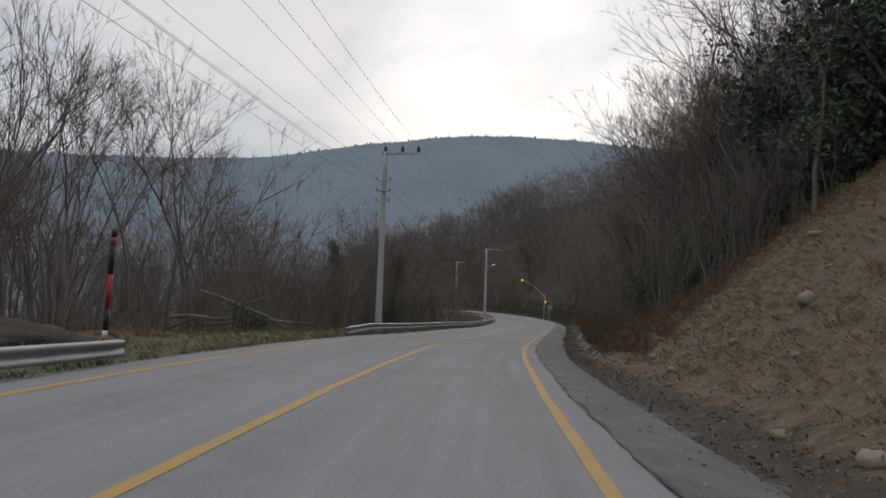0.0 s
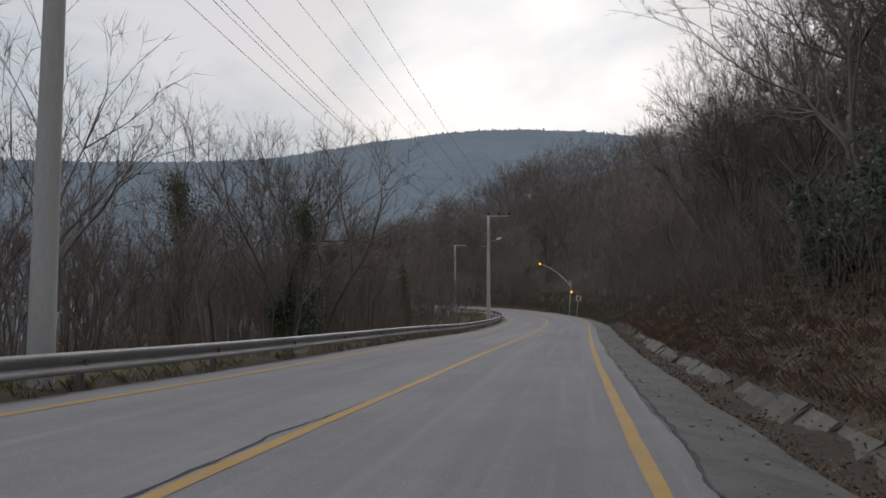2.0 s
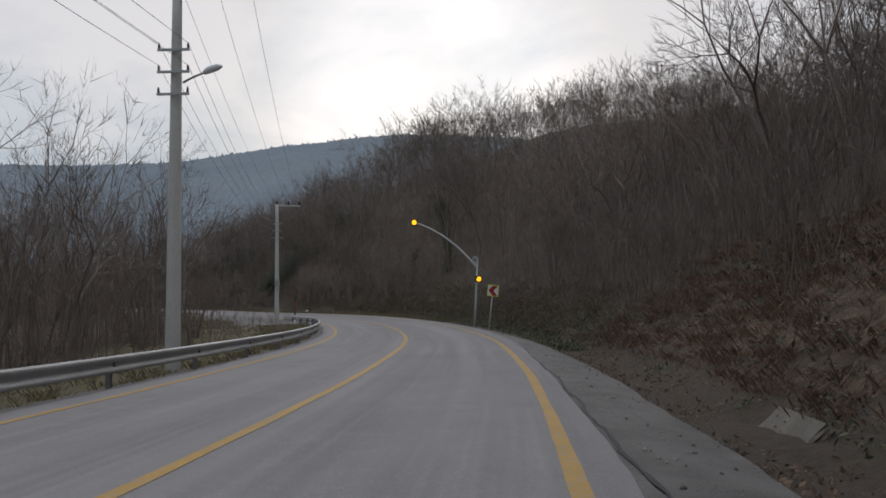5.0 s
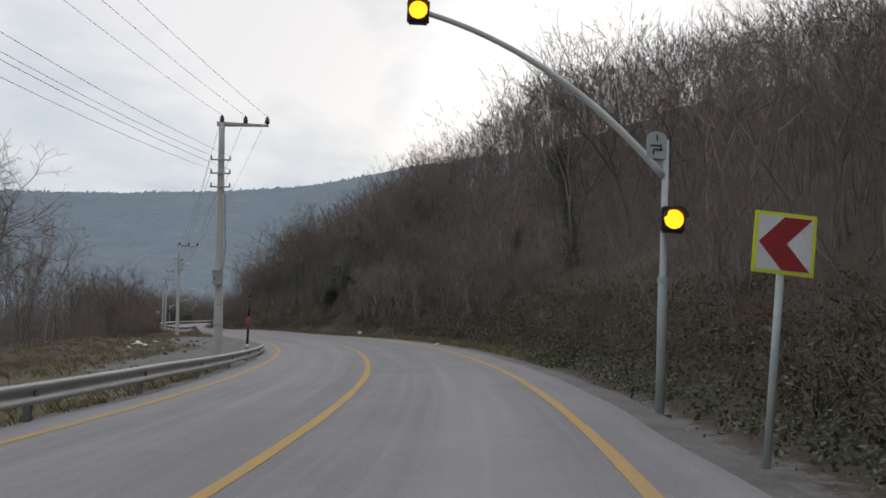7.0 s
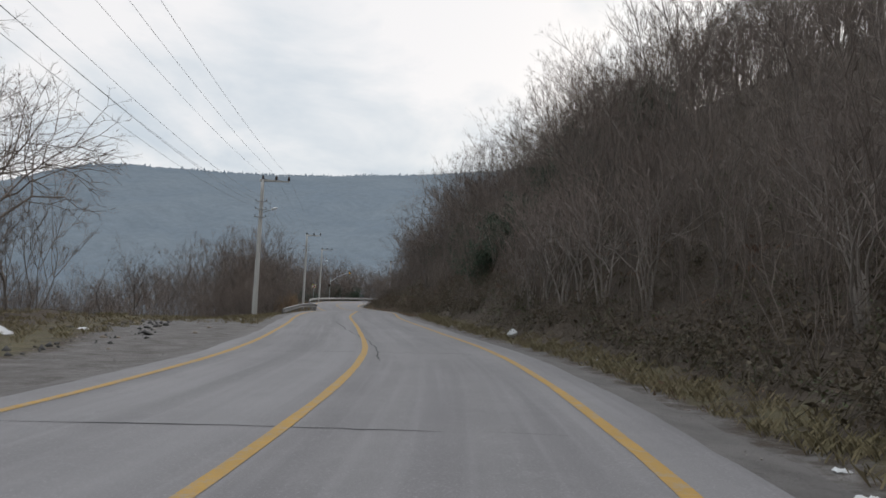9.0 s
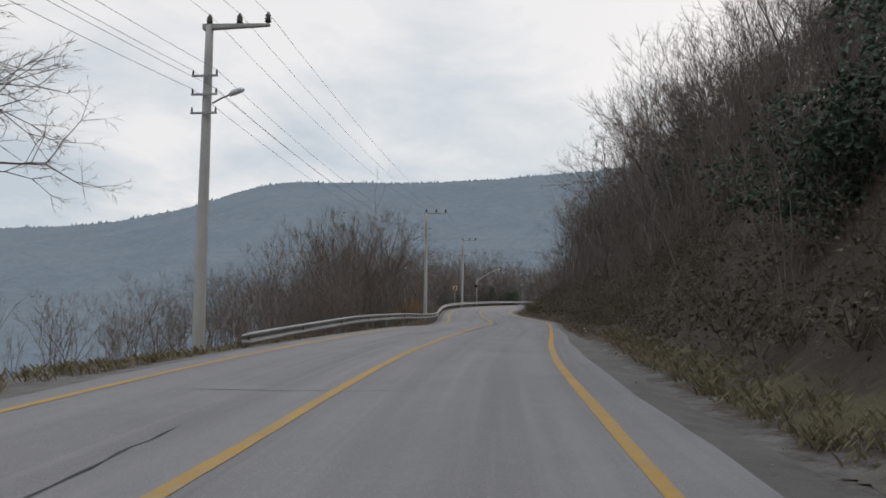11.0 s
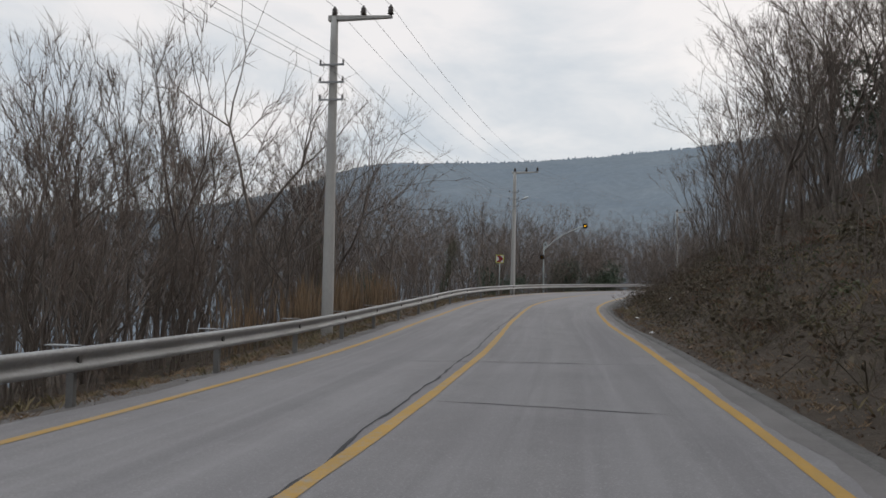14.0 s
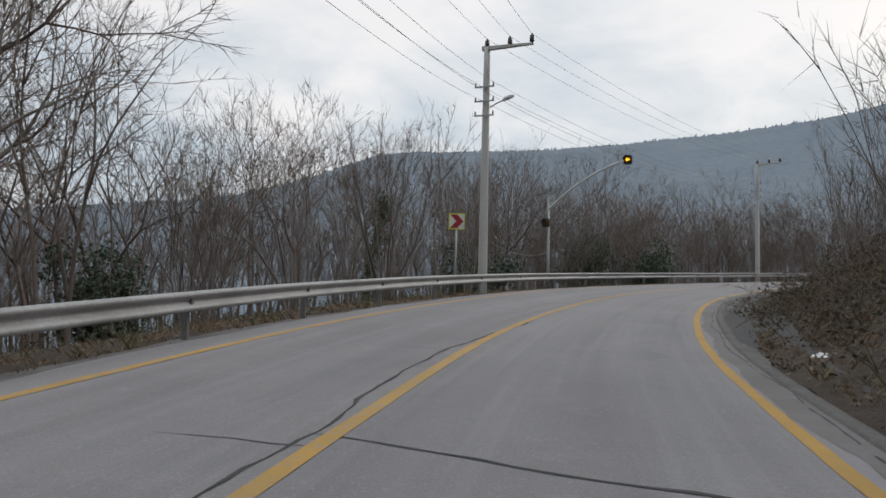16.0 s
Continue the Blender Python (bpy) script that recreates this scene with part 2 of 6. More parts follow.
def wear_asphalt():
    """Broad stains and streaks over the road's grain."""
    nt = M_ASPHALT.node_tree
    b = nt.nodes["Principled BSDF"]
    col = b.inputs["Base Color"].links[0].from_socket
    for fac, scale, lo, hi, c in ((0.45, 0.9, 0.5, 0.75, (0.155, 0.148, 0.15)), (0.5, 2.8, 0.55, 0.8, (0.30, 0.288, 0.29)), (0.4, 0.16, 0.45, 0.7, (0.185, 0.178, 0.18))):
        mul = nt.nodes.new("ShaderNodeMath")
        mul.operation = "MULTIPLY"
        mul.inputs[1].default_value = fac
        nt.links.new(noise_out(nt, scale, 8, 0.68, lo, hi), mul.inputs[0])
        col = mix_colour(nt, mul.outputs[0], col, c)
    # streaks along the lanes, and lighter wheel tracks
    at = nt.nodes.new("ShaderNodeAttribute")
    at.attribute_name = "along"
    for stretch, scale, lo, hi, fac, c in (((0.05, 1.6, 1), 1.0, 0.42, 0.66, 0.5, (0.165, 0.155, 0.16)), ((0.02, 0.75, 1), 1.0, 0.45, 0.65, 0.45, (0.295, 0.282, 0.285)), ((0.12, 5.0, 1), 1.0, 0.5, 0.72, 0.35, (0.31, 0.297, 0.3))):
        mp = nt.nodes.new("ShaderNodeMapping")
        mp.inputs["Scale"].default_value = stretch
        nt.links.new(at.outputs["Vector"], mp.inputs[0])
        no = nt.nodes.new("ShaderNodeTexNoise")
        no.inputs["Scale"].default_value, no.inputs["Detail"].default_value = scale, 6
        nt.links.new(mp.outputs[0], no.inputs["Vector"])
        mr = nt.nodes.new("ShaderNodeMapRange")
        mr.inputs[1].default_value, mr.inputs[2].default_value, mr.inputs[4].default_value = lo, hi, fac
        nt.links.new(no.outputs[0], mr.inputs[0])
        col = mix_colour(nt, mr.outputs[0], col, c)
    speck = nt.nodes.new("ShaderNodeMath")
    speck.operation = "MULTIPLY"
    speck.inputs[1].default_value = 0.55
    nt.links.new(noise_out(nt, 48.0, 4, 0.7, 0.54, 0.68), speck.inputs[0])
    col = mix_colour(nt, speck.outputs[0], col, (0.38, 0.365, 0.37))
    tone = nt.nodes.new("ShaderNodeHueSaturation")
    tone.inputs["Value"].default_value = 0.86
    nt.links.new(col, tone.inputs["Color"])
    nt.links.new(tone.outputs[0], b.inputs["Base Color"])


wear_asphalt()


def ground_material():
    """Leaf litter, grass, red earth and grey gravel, laid out by the sheet's cover attribute."""
    m = surface("forest_floor", (0.078, 0.06, 0.046), (0.052, 0.041, 0.033), (0.11, 0.085, 0.062), 0.22, 4.0, 0.97, bump=0.9, dist=0.08)
    nt = m.node_tree
    b = nt.nodes["Principled BSDF"]
    col = b.inputs["Base Color"].links[0].from_socket
    at = nt.nodes.new("ShaderNodeAttribute")
    at.attribute_name = "cover"
    sep = nt.nodes.new("ShaderNodeSeparateColor")
    nt.links.new(at.outputs["Color"], sep.inputs[0])
    grass = mix_colour(nt, noise_out(nt, 1.3, 6, 0.7), (0.145, 0.12, 0.072), (0.10, 0.09, 0.05))
    earth = mix_colour(nt, noise_out(nt, 0.9, 8, 0.7), (0.175, 0.118, 0.072), (0.115, 0.088, 0.064))
    earth = mix_colour(nt, noise_out(nt, 6.0, 8, 0.75, 0.45, 0.72), earth, (0.255, 0.195, 0.13))
    earth = mix_colour(nt, noise_out(nt, 2.3, 6, 0.7, 0.5, 0.75), earth, (0.085, 0.062, 0.045))
    gravel = mix_colour(nt, noise_out(nt, 1.2, 10, 0.8), (0.235, 0.22, 0.21), (0.10, 0.088, 0.08))
    for sock, c in ((0, grass), (1, earth), (2, gravel)):
        rag = nt.nodes.new("ShaderNodeMath")
        rag.operation = "MULTIPLY_ADD"
        rag.inputs[1].default_value, rag.inputs[2].default_value = 0.6, -0.3
        nt.links.new(noise_out(nt, 0.9 + sock, 6, 0.7, 0.3, 0.7), rag.inputs[0])
        add = nt.nodes.new("ShaderNodeMath")
        add.operation = "ADD"
        nt.links.new(rag.outputs[0], add.inputs[0])
        nt.links.new(sep.outputs[sock], add.inputs[1])
        st = nt.nodes.new("ShaderNodeMapRange")
        st.inputs[1].default_value, st.inputs[2].default_value = 0.4, 0.7
        nt.links.new(add.outputs[0], st.inputs[0])
        col = mix_colour(nt, st.outputs[0], col, c)
    nt.links.new(col, b.inputs["Base Color"])
    return m


M_GROUND = ground_material()


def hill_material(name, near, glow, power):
    """Woods far across the valley, with bluish distance haze painted in as emission."""
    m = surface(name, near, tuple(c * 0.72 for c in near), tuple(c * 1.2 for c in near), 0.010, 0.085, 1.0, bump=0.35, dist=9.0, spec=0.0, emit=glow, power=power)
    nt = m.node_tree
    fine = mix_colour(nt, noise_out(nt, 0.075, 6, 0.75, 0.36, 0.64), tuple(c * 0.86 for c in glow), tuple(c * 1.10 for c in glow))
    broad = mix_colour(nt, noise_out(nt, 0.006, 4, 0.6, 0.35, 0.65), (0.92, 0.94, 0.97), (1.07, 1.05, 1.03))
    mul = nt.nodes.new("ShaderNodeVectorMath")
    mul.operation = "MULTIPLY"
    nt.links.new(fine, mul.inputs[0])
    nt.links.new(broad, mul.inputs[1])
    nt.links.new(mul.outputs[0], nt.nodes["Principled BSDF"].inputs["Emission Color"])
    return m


M_FAR_HILL = hill_material("wooded_hill_haze_glow", (0.066, 0.074, 0.08), (0.40, 0.505, 0.615), 0.245)

# ---------------------------------------------------------------- the road's line
# centre line, one station about every 15 m: x, y, z
LINE = np.array([
    (-6.6, -42.0, -0.45), (-5.0, -28.0, -0.70), (-3.6, -14.0, -0.96),
    (-2.35, 0.22, -1.238), (-1.149, 14.438, -1.553), (0.44, 28.759, -1.952), (2.905, 43.351, -2.41), (5.703, 58.363, -2.822),
    (8.677, 73.671, -3.211), (11.606, 89.052, -3.378), (13.333, 104.442, -3.46), (12.824, 120.094, -3.429), (9.818, 135.625, -3.357),
    (4.761, 150.623, -3.308), (-2.183, 164.959, -3.249), (-9.56, 179.139, -3.098), (-16.043, 193.264, -3.056), (-22.32, 206.59, -3.193),
    (-29.473, 219.134, -3.278), (-36.938, 231.257, -3.144), (-43.821, 243.769, -2.832), (-48.825, 257.289, -2.519), (-51.148, 271.531, -2.254),
    (-51.002, 285.864, -2.001), (-47.8, 300.0, -1.75), (-42.0, 313.0, -1.5), (-33.0, 324.5, -1.3), (-22.0, 334.0, -1.1)])
BANK = np.array([0, 0, 0, .013, .035, .034, .021, .018, -.002, -.005, -.006, -.014, -.024, -.023, -.011, .002, -.004, -.029, -.03, -.005,
                 .024, .022, .009, -.002, 0, 0, 0, 0])
FIRST = 3            # LINE[3] is station 0
PER = 32             # samples between stations


def spline(k, per):
    """Catmull-Rom through the rows of k."""
    k = np.asarray(k, float)
    e = np.concatenate([2 * k[:1] - k[1:2], k, 2 * k[-1:] - k[-2:-1]])
    t = np.arange(0, len(k) - 1 + 1e-9, 1 / per)
    i = np.minimum(t.astype(int), len(k) - 2)
    f = (t - i)[:, None] if k.ndim > 1 else t - i
    a, b, c, d = e[i], e[i + 1], e[i + 2], e[i + 3]
    return 0.5 * (2 * b + (c - a) * f + (2 * a - 5 * b + 4 * c - d) * f ** 2 + (3 * b - a - 3 * c + d) * f ** 3)


MID = spline(LINE, PER)
TILT = spline(BANK, PER)
STA = np.arange(len(MID)) / PER - FIRST
_t = np.gradient(MID[:, :2], axis=0)
_t /= np.linalg.norm(_t, axis=1)[:, None]
AHEAD = _t
RIGHT = np.stack([_t[:, 1], -_t[:, 0]], 1)


def on_road(s, lat, up=0.0):
    """The point at a station, lat metres to the right of the centre line and up metres over the road's plane."""
    i = (np.asarray(s, float) + FIRST) * PER
    j = np.clip(np.floor(i).astype(int), 0, len(MID) - 2)
    f = i - j
    f = f[..., None] if np.ndim(f) else f
    c = MID[j] * (1 - f) + MID[j + 1] * f
    r = RIGHT[j] * (1 - f) + RIGHT[j + 1] * f
    b = TILT[j]
    lat = np.asarray(lat, float)
    out = np.array(c, float)
    out[..., 0] += lat * r[..., 0]
    out[..., 1] += lat * r[..., 1]
    out[..., 2] += up - np.clip(lat, -6, 6) * b
    return out


def yaw_at(s):
    j = int(np.clip((s + FIRST) * PER, 0, len(MID) - 1))
    return math.degrees(math.atan2(-AHEAD[j, 0], AHEAD[j, 1]))


def nearest(xy):
    """Station, lateral place (right +) and the road's height for points on the plan."""
    xy = np.atleast_2d(np.asarray(xy, float))
    sta, lat, z = np.empty(len(xy)), np.empty(len(xy)), np.empty(len(xy))
    coarse = np.arange(0, len(MID), 4)
    for a in range(0, len(xy), 4000):
        p = xy[a:a + 4000]
        i = coarse[((p[:, None] - MID[None, coarse, :2]) ** 2).sum(2).argmin(1)]
        near = np.clip(i[:, None] + np.arange(-4, 5)[None], 0, len(MID) - 1)
        i = near[np.arange(len(p)), ((p[:, None] - MID[near][:, :, :2]) ** 2).sum(2).argmin(1)]
        e = p - MID[i, :2]
        side = np.sign((e * RIGHT[i]).sum(1) + 1e-9)
        sta[a:a + 4000], lat[a:a + 4000] = STA[i], side * np.hypot(e[:, 0], e[:, 1])
        z[a:a + 4000] = MID[i, 2] - np.clip(lat[a:a + 4000], -6, 6) * TILT[i]
    return sta, lat, z


# ---------------------------------------------------------------- lie of the land
# rise over the road's plane by distance from the centre line, at some stations
RIGHT_AT = (4.0, 5.2, 6.3, 7.5, 9, 12, 16, 25, 40, 70, 120, 220, 420, 900)
RISE = {-2.0: (-.12, -.20, .10, 1.1, 2.6, 5.8, 9.5, 15, 23, 38, 62, 92, 125, 120),
        1.2: (-.12, -.25, .0, .9, 2.3, 5.2, 8.6, 14, 22, 37, 61, 92, 125, 120),
        2.6: (-.12, -.40, -.52, .22, 1.3, 3.5, 6.6, 13.5, 21, 32, 42, 54, 70, 70),
        6.0: (-.12, -.38, -.50, .2, 1.2, 3.3, 6.4, 12.5, 18, 26, 34, 44, 60, 60),
        7.5: (-.12, -.22, -.05, .35, .9, 2.6, 4.9, 8.2, 11.5, 17, 24, 34, 50, 50),
        9.5: (-.10, -.12, -.02, .4, 1.2, 3.1, 5.6, 9.0, 12.0, 16, 21, 30, 46, 46),
        11.2: (-.10, -.10, .15, 1.7, 4.2, 7.8, 11.0, 15.6, 22, 31, 40, 66, 85, 85),
        12.6: (-.10, -.05, .3, 1.6, 3.7, 7.3, 10.7, 15.8, 24, 35, 44, 65, 80, 80),
        14.0: (-.14, -.06, .7, 1.6, 3.0, 6.0, 9.4, 14.5, 21, 33, 44, 52, 62, 62),
        15.6: (-.16, .15, .9, 1.8, 3.0, 5.4, 8.0, 12, 16, 24, 36, 50, 60, 60),
        16.4: (-.20, .25, .85, 1.6, 2.6, 4.8, 7.2, 11, 14, 20, 30, 44, 54, 54),
        17.5: (-.22, -.36, .35, 1.2, 2.0, 4.2, 6.4, 10, 13, 18, 28, 40, 50, 50),
        19.0: (-.14, .0, .6, 1.4, 2.4, 4.4, 6.6, 10, 13, 18, 28, 40, 50, 50)}
LEFT_AT = (4.0, 5.0, 6.5, 9, 13, 18, 26, 40, 70, 130, 260, 500, 1000)
DROP = {-2.0: (-.12, -.10, .05, .1, .0, -.4, -1.2, -3, -8, -22, -50, -75, -85),
        1.5: (-.12, -.12, .0, .0, -.2, -.7, -1.6, -3.6, -9, -24, -50, -75, -85),
        2.6: (-.10, .10, .0, -.2, -.6, -1.2, -2.4, -4.6, -10, -25, -52, -75, -85),
        6.5: (-.12, -.15, -.2, -.3, -.6, -1.2, -2.6, -5, -11, -28, -60, -80, -85),
        8.5: (-.10, -.10, -.10, -.15, -.3, -.7, -1.8, -4, -14, -40, -80, -90, -90),
        11.3: (-.08, -.08, -.08, -.10, -.10, -.18, -1.3, -4, -16, -48, -88, -100, -100),
        12.6: (-.10, -.14, -.5, -1.6, -2.8, -3.4, -4.0, -5.5, -34, -62, -95, -105, -100),
        14.4: (-.10, -.12, -.5, -1.5, -3.0, -4.4, -5.8, -8.0, -30, -55, -90, -100, -100),
        16.2: (-.10, -.12, -.3, -.8, -1.6, -2.6, -4.6, -9, -20, -45, -85, -100, -100),
        20.0: (-.10, -.12, -.3, -.5, -.8, -1.2, -2.0, -4, -10, -30, -70, -90, -100)}


def profile(table, at, s, d):
    keys = sorted(table)
    s = np.clip(s, keys[0], keys[-1] - 1e-6)
    rows = np.array([np.interp(d, at, table[k]) for k in keys])
    i = np.clip(np.searchsorted(keys, s, "right") - 1, 0, len(keys) - 2)
    ks = np.array(keys)
    f = (s - ks[i]) / (ks[i + 1] - ks[i])
    f = f * f * (3 - 2 * f)
    n = np.arange(len(s))
    return rows[i, n] * (1 - f) + rows[i + 1, n] * f


def waves(x, y, seed, sizes=((11.0, 1.0), (4.3, 0.45), (1.7, 0.22))):
    """Cheap uneven ground from a few crossing waves."""
    rng = np.random.RandomState(seed)
    out = np.zeros_like(x)
    for size, amp in sizes:
        for _ in range(5):
            a, p = rng.uniform(0, 6.28, 2)
            k = 6.28 / (size * rng.uniform(0.7, 1.5))
            out += amp * np.sin(k * (x * math.cos(a) + y * math.sin(a)) + p) / 5
    return out


def land(xy):
    xy = np.atleast_2d(np.asarray(xy, float))
    s, lat, z = nearest(xy)
    d = np.abs(lat)
    h = np.where(lat > 0, profile(RISE, RIGHT_AT, s, d), profile(DROP, LEFT_AT, s, d))
    rough = np.clip((d - 5.2) / 9, 0, 1) * 0.55
    layby = (lat < 0) & (s > 8.0) & (s < 12.3) & (d < 14)
    rough = np.where(layby, rough * 0.15, rough)
    far = np.clip((d - 40) / 200, 0, 1) * 6
    h = h + rough * waves(xy[:, 0], xy[:, 1], 3) + far * waves(xy[:, 0], xy[:, 1], 5, ((90, 1.0), (40, 0.5)))
    return z + h, s, lat


def ground_z(x, y):
    return float(land([(x, y)])[0][0])


# ---------------------------------------------------------------- mesh helpers


class Shape:
    """Collects vertices and faces."""

    def __init__(self):
        self.v, self.f, self.n = [], [], 0

    def add(self, verts, faces):
        self.v.append(np.asarray(verts, float).reshape(-1, 3))
        self.f += [tuple(int(i) + self.n for i in f) for f in faces]
        self.n += len(self.v[-1])
        return self

    def tube(self, pts, radii, sides=6, tip=False, cap=False):
        pts = np.asarray(pts, float)
        radii = np.broadcast_to(np.asarray(radii, float), len(pts))
        tan = np.gradient(pts, axis=0)
        tan /= np.linalg.norm(tan, axis=1)[:, None] + 1e-9
        ref = np.array((1.0, 0, 0)) if abs(tan[:, 0].mean()) < 0.7 else np.array((0, 1.0, 0))
        a = np.cross(tan, ref)
        a /= np.linalg.norm(a, axis=1)[:, None] + 1e-9
        b = np.cross(tan, a)
        ang = np.arange(sides) * 2 * np.pi / sides
        rings = len(pts) - (1 if tip else 0)
        v = (pts[:rings, None] + radii[:rings, None, None] * (np.cos(ang)[None, :, None] * a[:rings, None] + np.sin(ang)[None, :, None] * b[:rings, None])).reshape(-1, 3)
        f = [(i * sides + j, i * sides + (j + 1) % sides, (i + 1) * sides + (j + 1) % sides, (i + 1) * sides + j)
             for i in range(rings - 1) for j in range(sides)]
        if tip:
            v = np.vstack([v, pts[-1:]])
            f += [((rings - 1) * sides + j, (rings - 1) * sides + (j + 1) % sides, rings * sides) for j in range(sides)]
        if cap:
            f.append(tuple(range(sides))[::-1])
            if not tip:
                f.append(tuple((rings - 1) * sides + j for j in range(sides)))
        return self.add(v, f)

    def box(self, centre, size, turn=None):
        c = np.array([(x, y, z) for x in (-.5, .5) for y in (-.5, .5) for z in (-.5, .5)]) * size
        if turn is not None:
            c = c @ np.array(turn.to_3x3()).T
        return self.add(c + np.asarray(centre), [(0, 1, 3, 2), (4, 6, 7, 5), (0, 4, 5, 1), (2, 3, 7, 6), (0, 2, 6, 4), (1, 5, 7, 3)])

    def sheet(self, grid):
        """A quad sheet from an array rows x columns x 3."""
        r, c = grid.shape[:2]
        return self.add(grid.reshape(-1, 3), [(i * c + j, i * c + j + 1, (i + 1) * c + j + 1, (i + 1) * c + j) for i in range(r - 1) for j in range(c - 1)])

    def plate(self, outline, thick, m=None):
        """A flat plate from an outline in x, z, with its face to -y."""
        n = len(outline)
        v = [(x, y, z) for y in (0.0, thick) for x, z in outline]
        if m is not None:
            v = [m @ Vector(p) for p in v]
        f = [tuple(range(n)), tuple(range(n, 2 * n))[::-1]] + [(i, i + n, (i + 1) % n + n, (i + 1) % n) for i in range(n)]
        return self.add([tuple(p) for p in v], f)

    def mesh(self, name, material, smooth=False):
        me = bpy.data.meshes.new(name)
        me.from_pydata(np.concatenate(self.v).tolist() if self.v else [], [], self.f)
        me.materials.append(material)
        if smooth:
            me.shade_smooth()
        me.update()
        return me


def part(name, shape, material, parent, label="", smooth=False, bevel=0.0):
    me = shape if isinstance(shape, bpy.types.Mesh) else shape.mesh(name, material, smooth)
    if bevel:
        bm = bmesh.new()
        bm.from_mesh(me)
        bmesh.ops.recalc_face_normals(bm, faces=bm.faces)
        bmesh.ops.bevel(bm, geom=[e for e in bm.edges if e.calc_face_angle(0) > 0.5], offset=bevel, segments=2, affect="EDGES", clamp_overlap=True)
        bm.to_mesh(me)
        bm.free()
    ob = new(name, me)
    ob.parent = parent
    return tagged(ob, label) if label else ob


def thing(name, label, category, group="", kind="", at=None):
    ob = new(name)
    ob.empty_display_size = 0.3
    if at is not None:
        ob.matrix_basis = at
    return tagged(ob, label, category, group, kind)


# ---------------------------------------------------------------- ground sheet


def spread(lo, hi, step, far, grow=1.16):
    core = np.arange(lo, hi + step / 2, step)
    out, d = [], step
    x = hi
    while x < far:
        d *= grow
        x += d
        out.append(x)
    low, d, x = [], step, lo
    while x > -far:
        d *= grow
        x -= d
        low.append(x)
    return np.array(low[::-1] + core.tolist() + out)


def make_ground():
    xs, ys = spread(-72, 36, 0.9, 4200, 1.2), spread(-20, 300, 0.9, 4200, 1.2)
    gx, gy = np.meshgrid(xs, ys)
    xy = np.stack([gx.ravel(), gy.ravel()], 1)
    z, s, lat = land(xy)
    sh = Shape().sheet(np.column_stack([xy, z]).reshape(len(ys), len(xs), 3))
    me = sh.mesh("ground", M_GROUND, True)
    d = np.abs(lat)
    bump = lambda v, a, b: np.clip((v - a) / (b - a), 0, 1)
    near = 1 - bump(d, 9, 16)
    grass = np.where(lat < 0, near * bump(d, 4.2, 4.8), near * bump(d, 5.0, 5.5) * bump(s, 7.8, 8.6) * (1 - bump(s, 12.0, 12.6)) * (1 - bump(d, 5.9, 6.6))) * 0.85
    layby = (lat < 0) * bump(s, 8.2, 8.7) * (1 - bump(s, 11.6, 12.1)) * (1 - bump(d, 7.6 + 1.2 * np.sin(s * 3), 9.4 + 1.2 * np.sin(s * 3)))
    grass = grass * (1 - layby) * (1 - 0.6 * bump(s, 12.2, 12.8))
    earth = (lat > 0) * bump(d, 5.6, 6.6) * (1 - bump(d, 15, 22)) * (1 - bump(s, 2.2, 3.6)) * 0.95
    earth = np.maximum(earth, (lat > 0) * bump(d, 6.3, 7.5) * (1 - bump(d, 11, 16)) * (1 - bump(s, 6, 7.5)) * 0.55)
    earth = np.maximum(earth, (lat > 0) * bump(d, 4.2, 4.6) * (1 - bump(d, 5.6, 7.0)) * bump(s, 12.6, 13.4) * 0.35)
    gravel = np.maximum(layby, (1 - bump(d, 4.6, 5.6)) * (lat > 0) * (1 - bump(s, 12.4, 13.0))) * 0.95
    at = me.color_attributes.new("cover", "FLOAT_COLOR", "POINT")
    at.data.foreach_set("color", np.column_stack([grass, earth, gravel, np.ones_like(d)]).astype(np.float32).ravel())
    ob = new("ground", me)
    tagged(ob, "brown winter forest floor with leaf litter, grass and gravel", "ground", kind="structure")


make_ground()


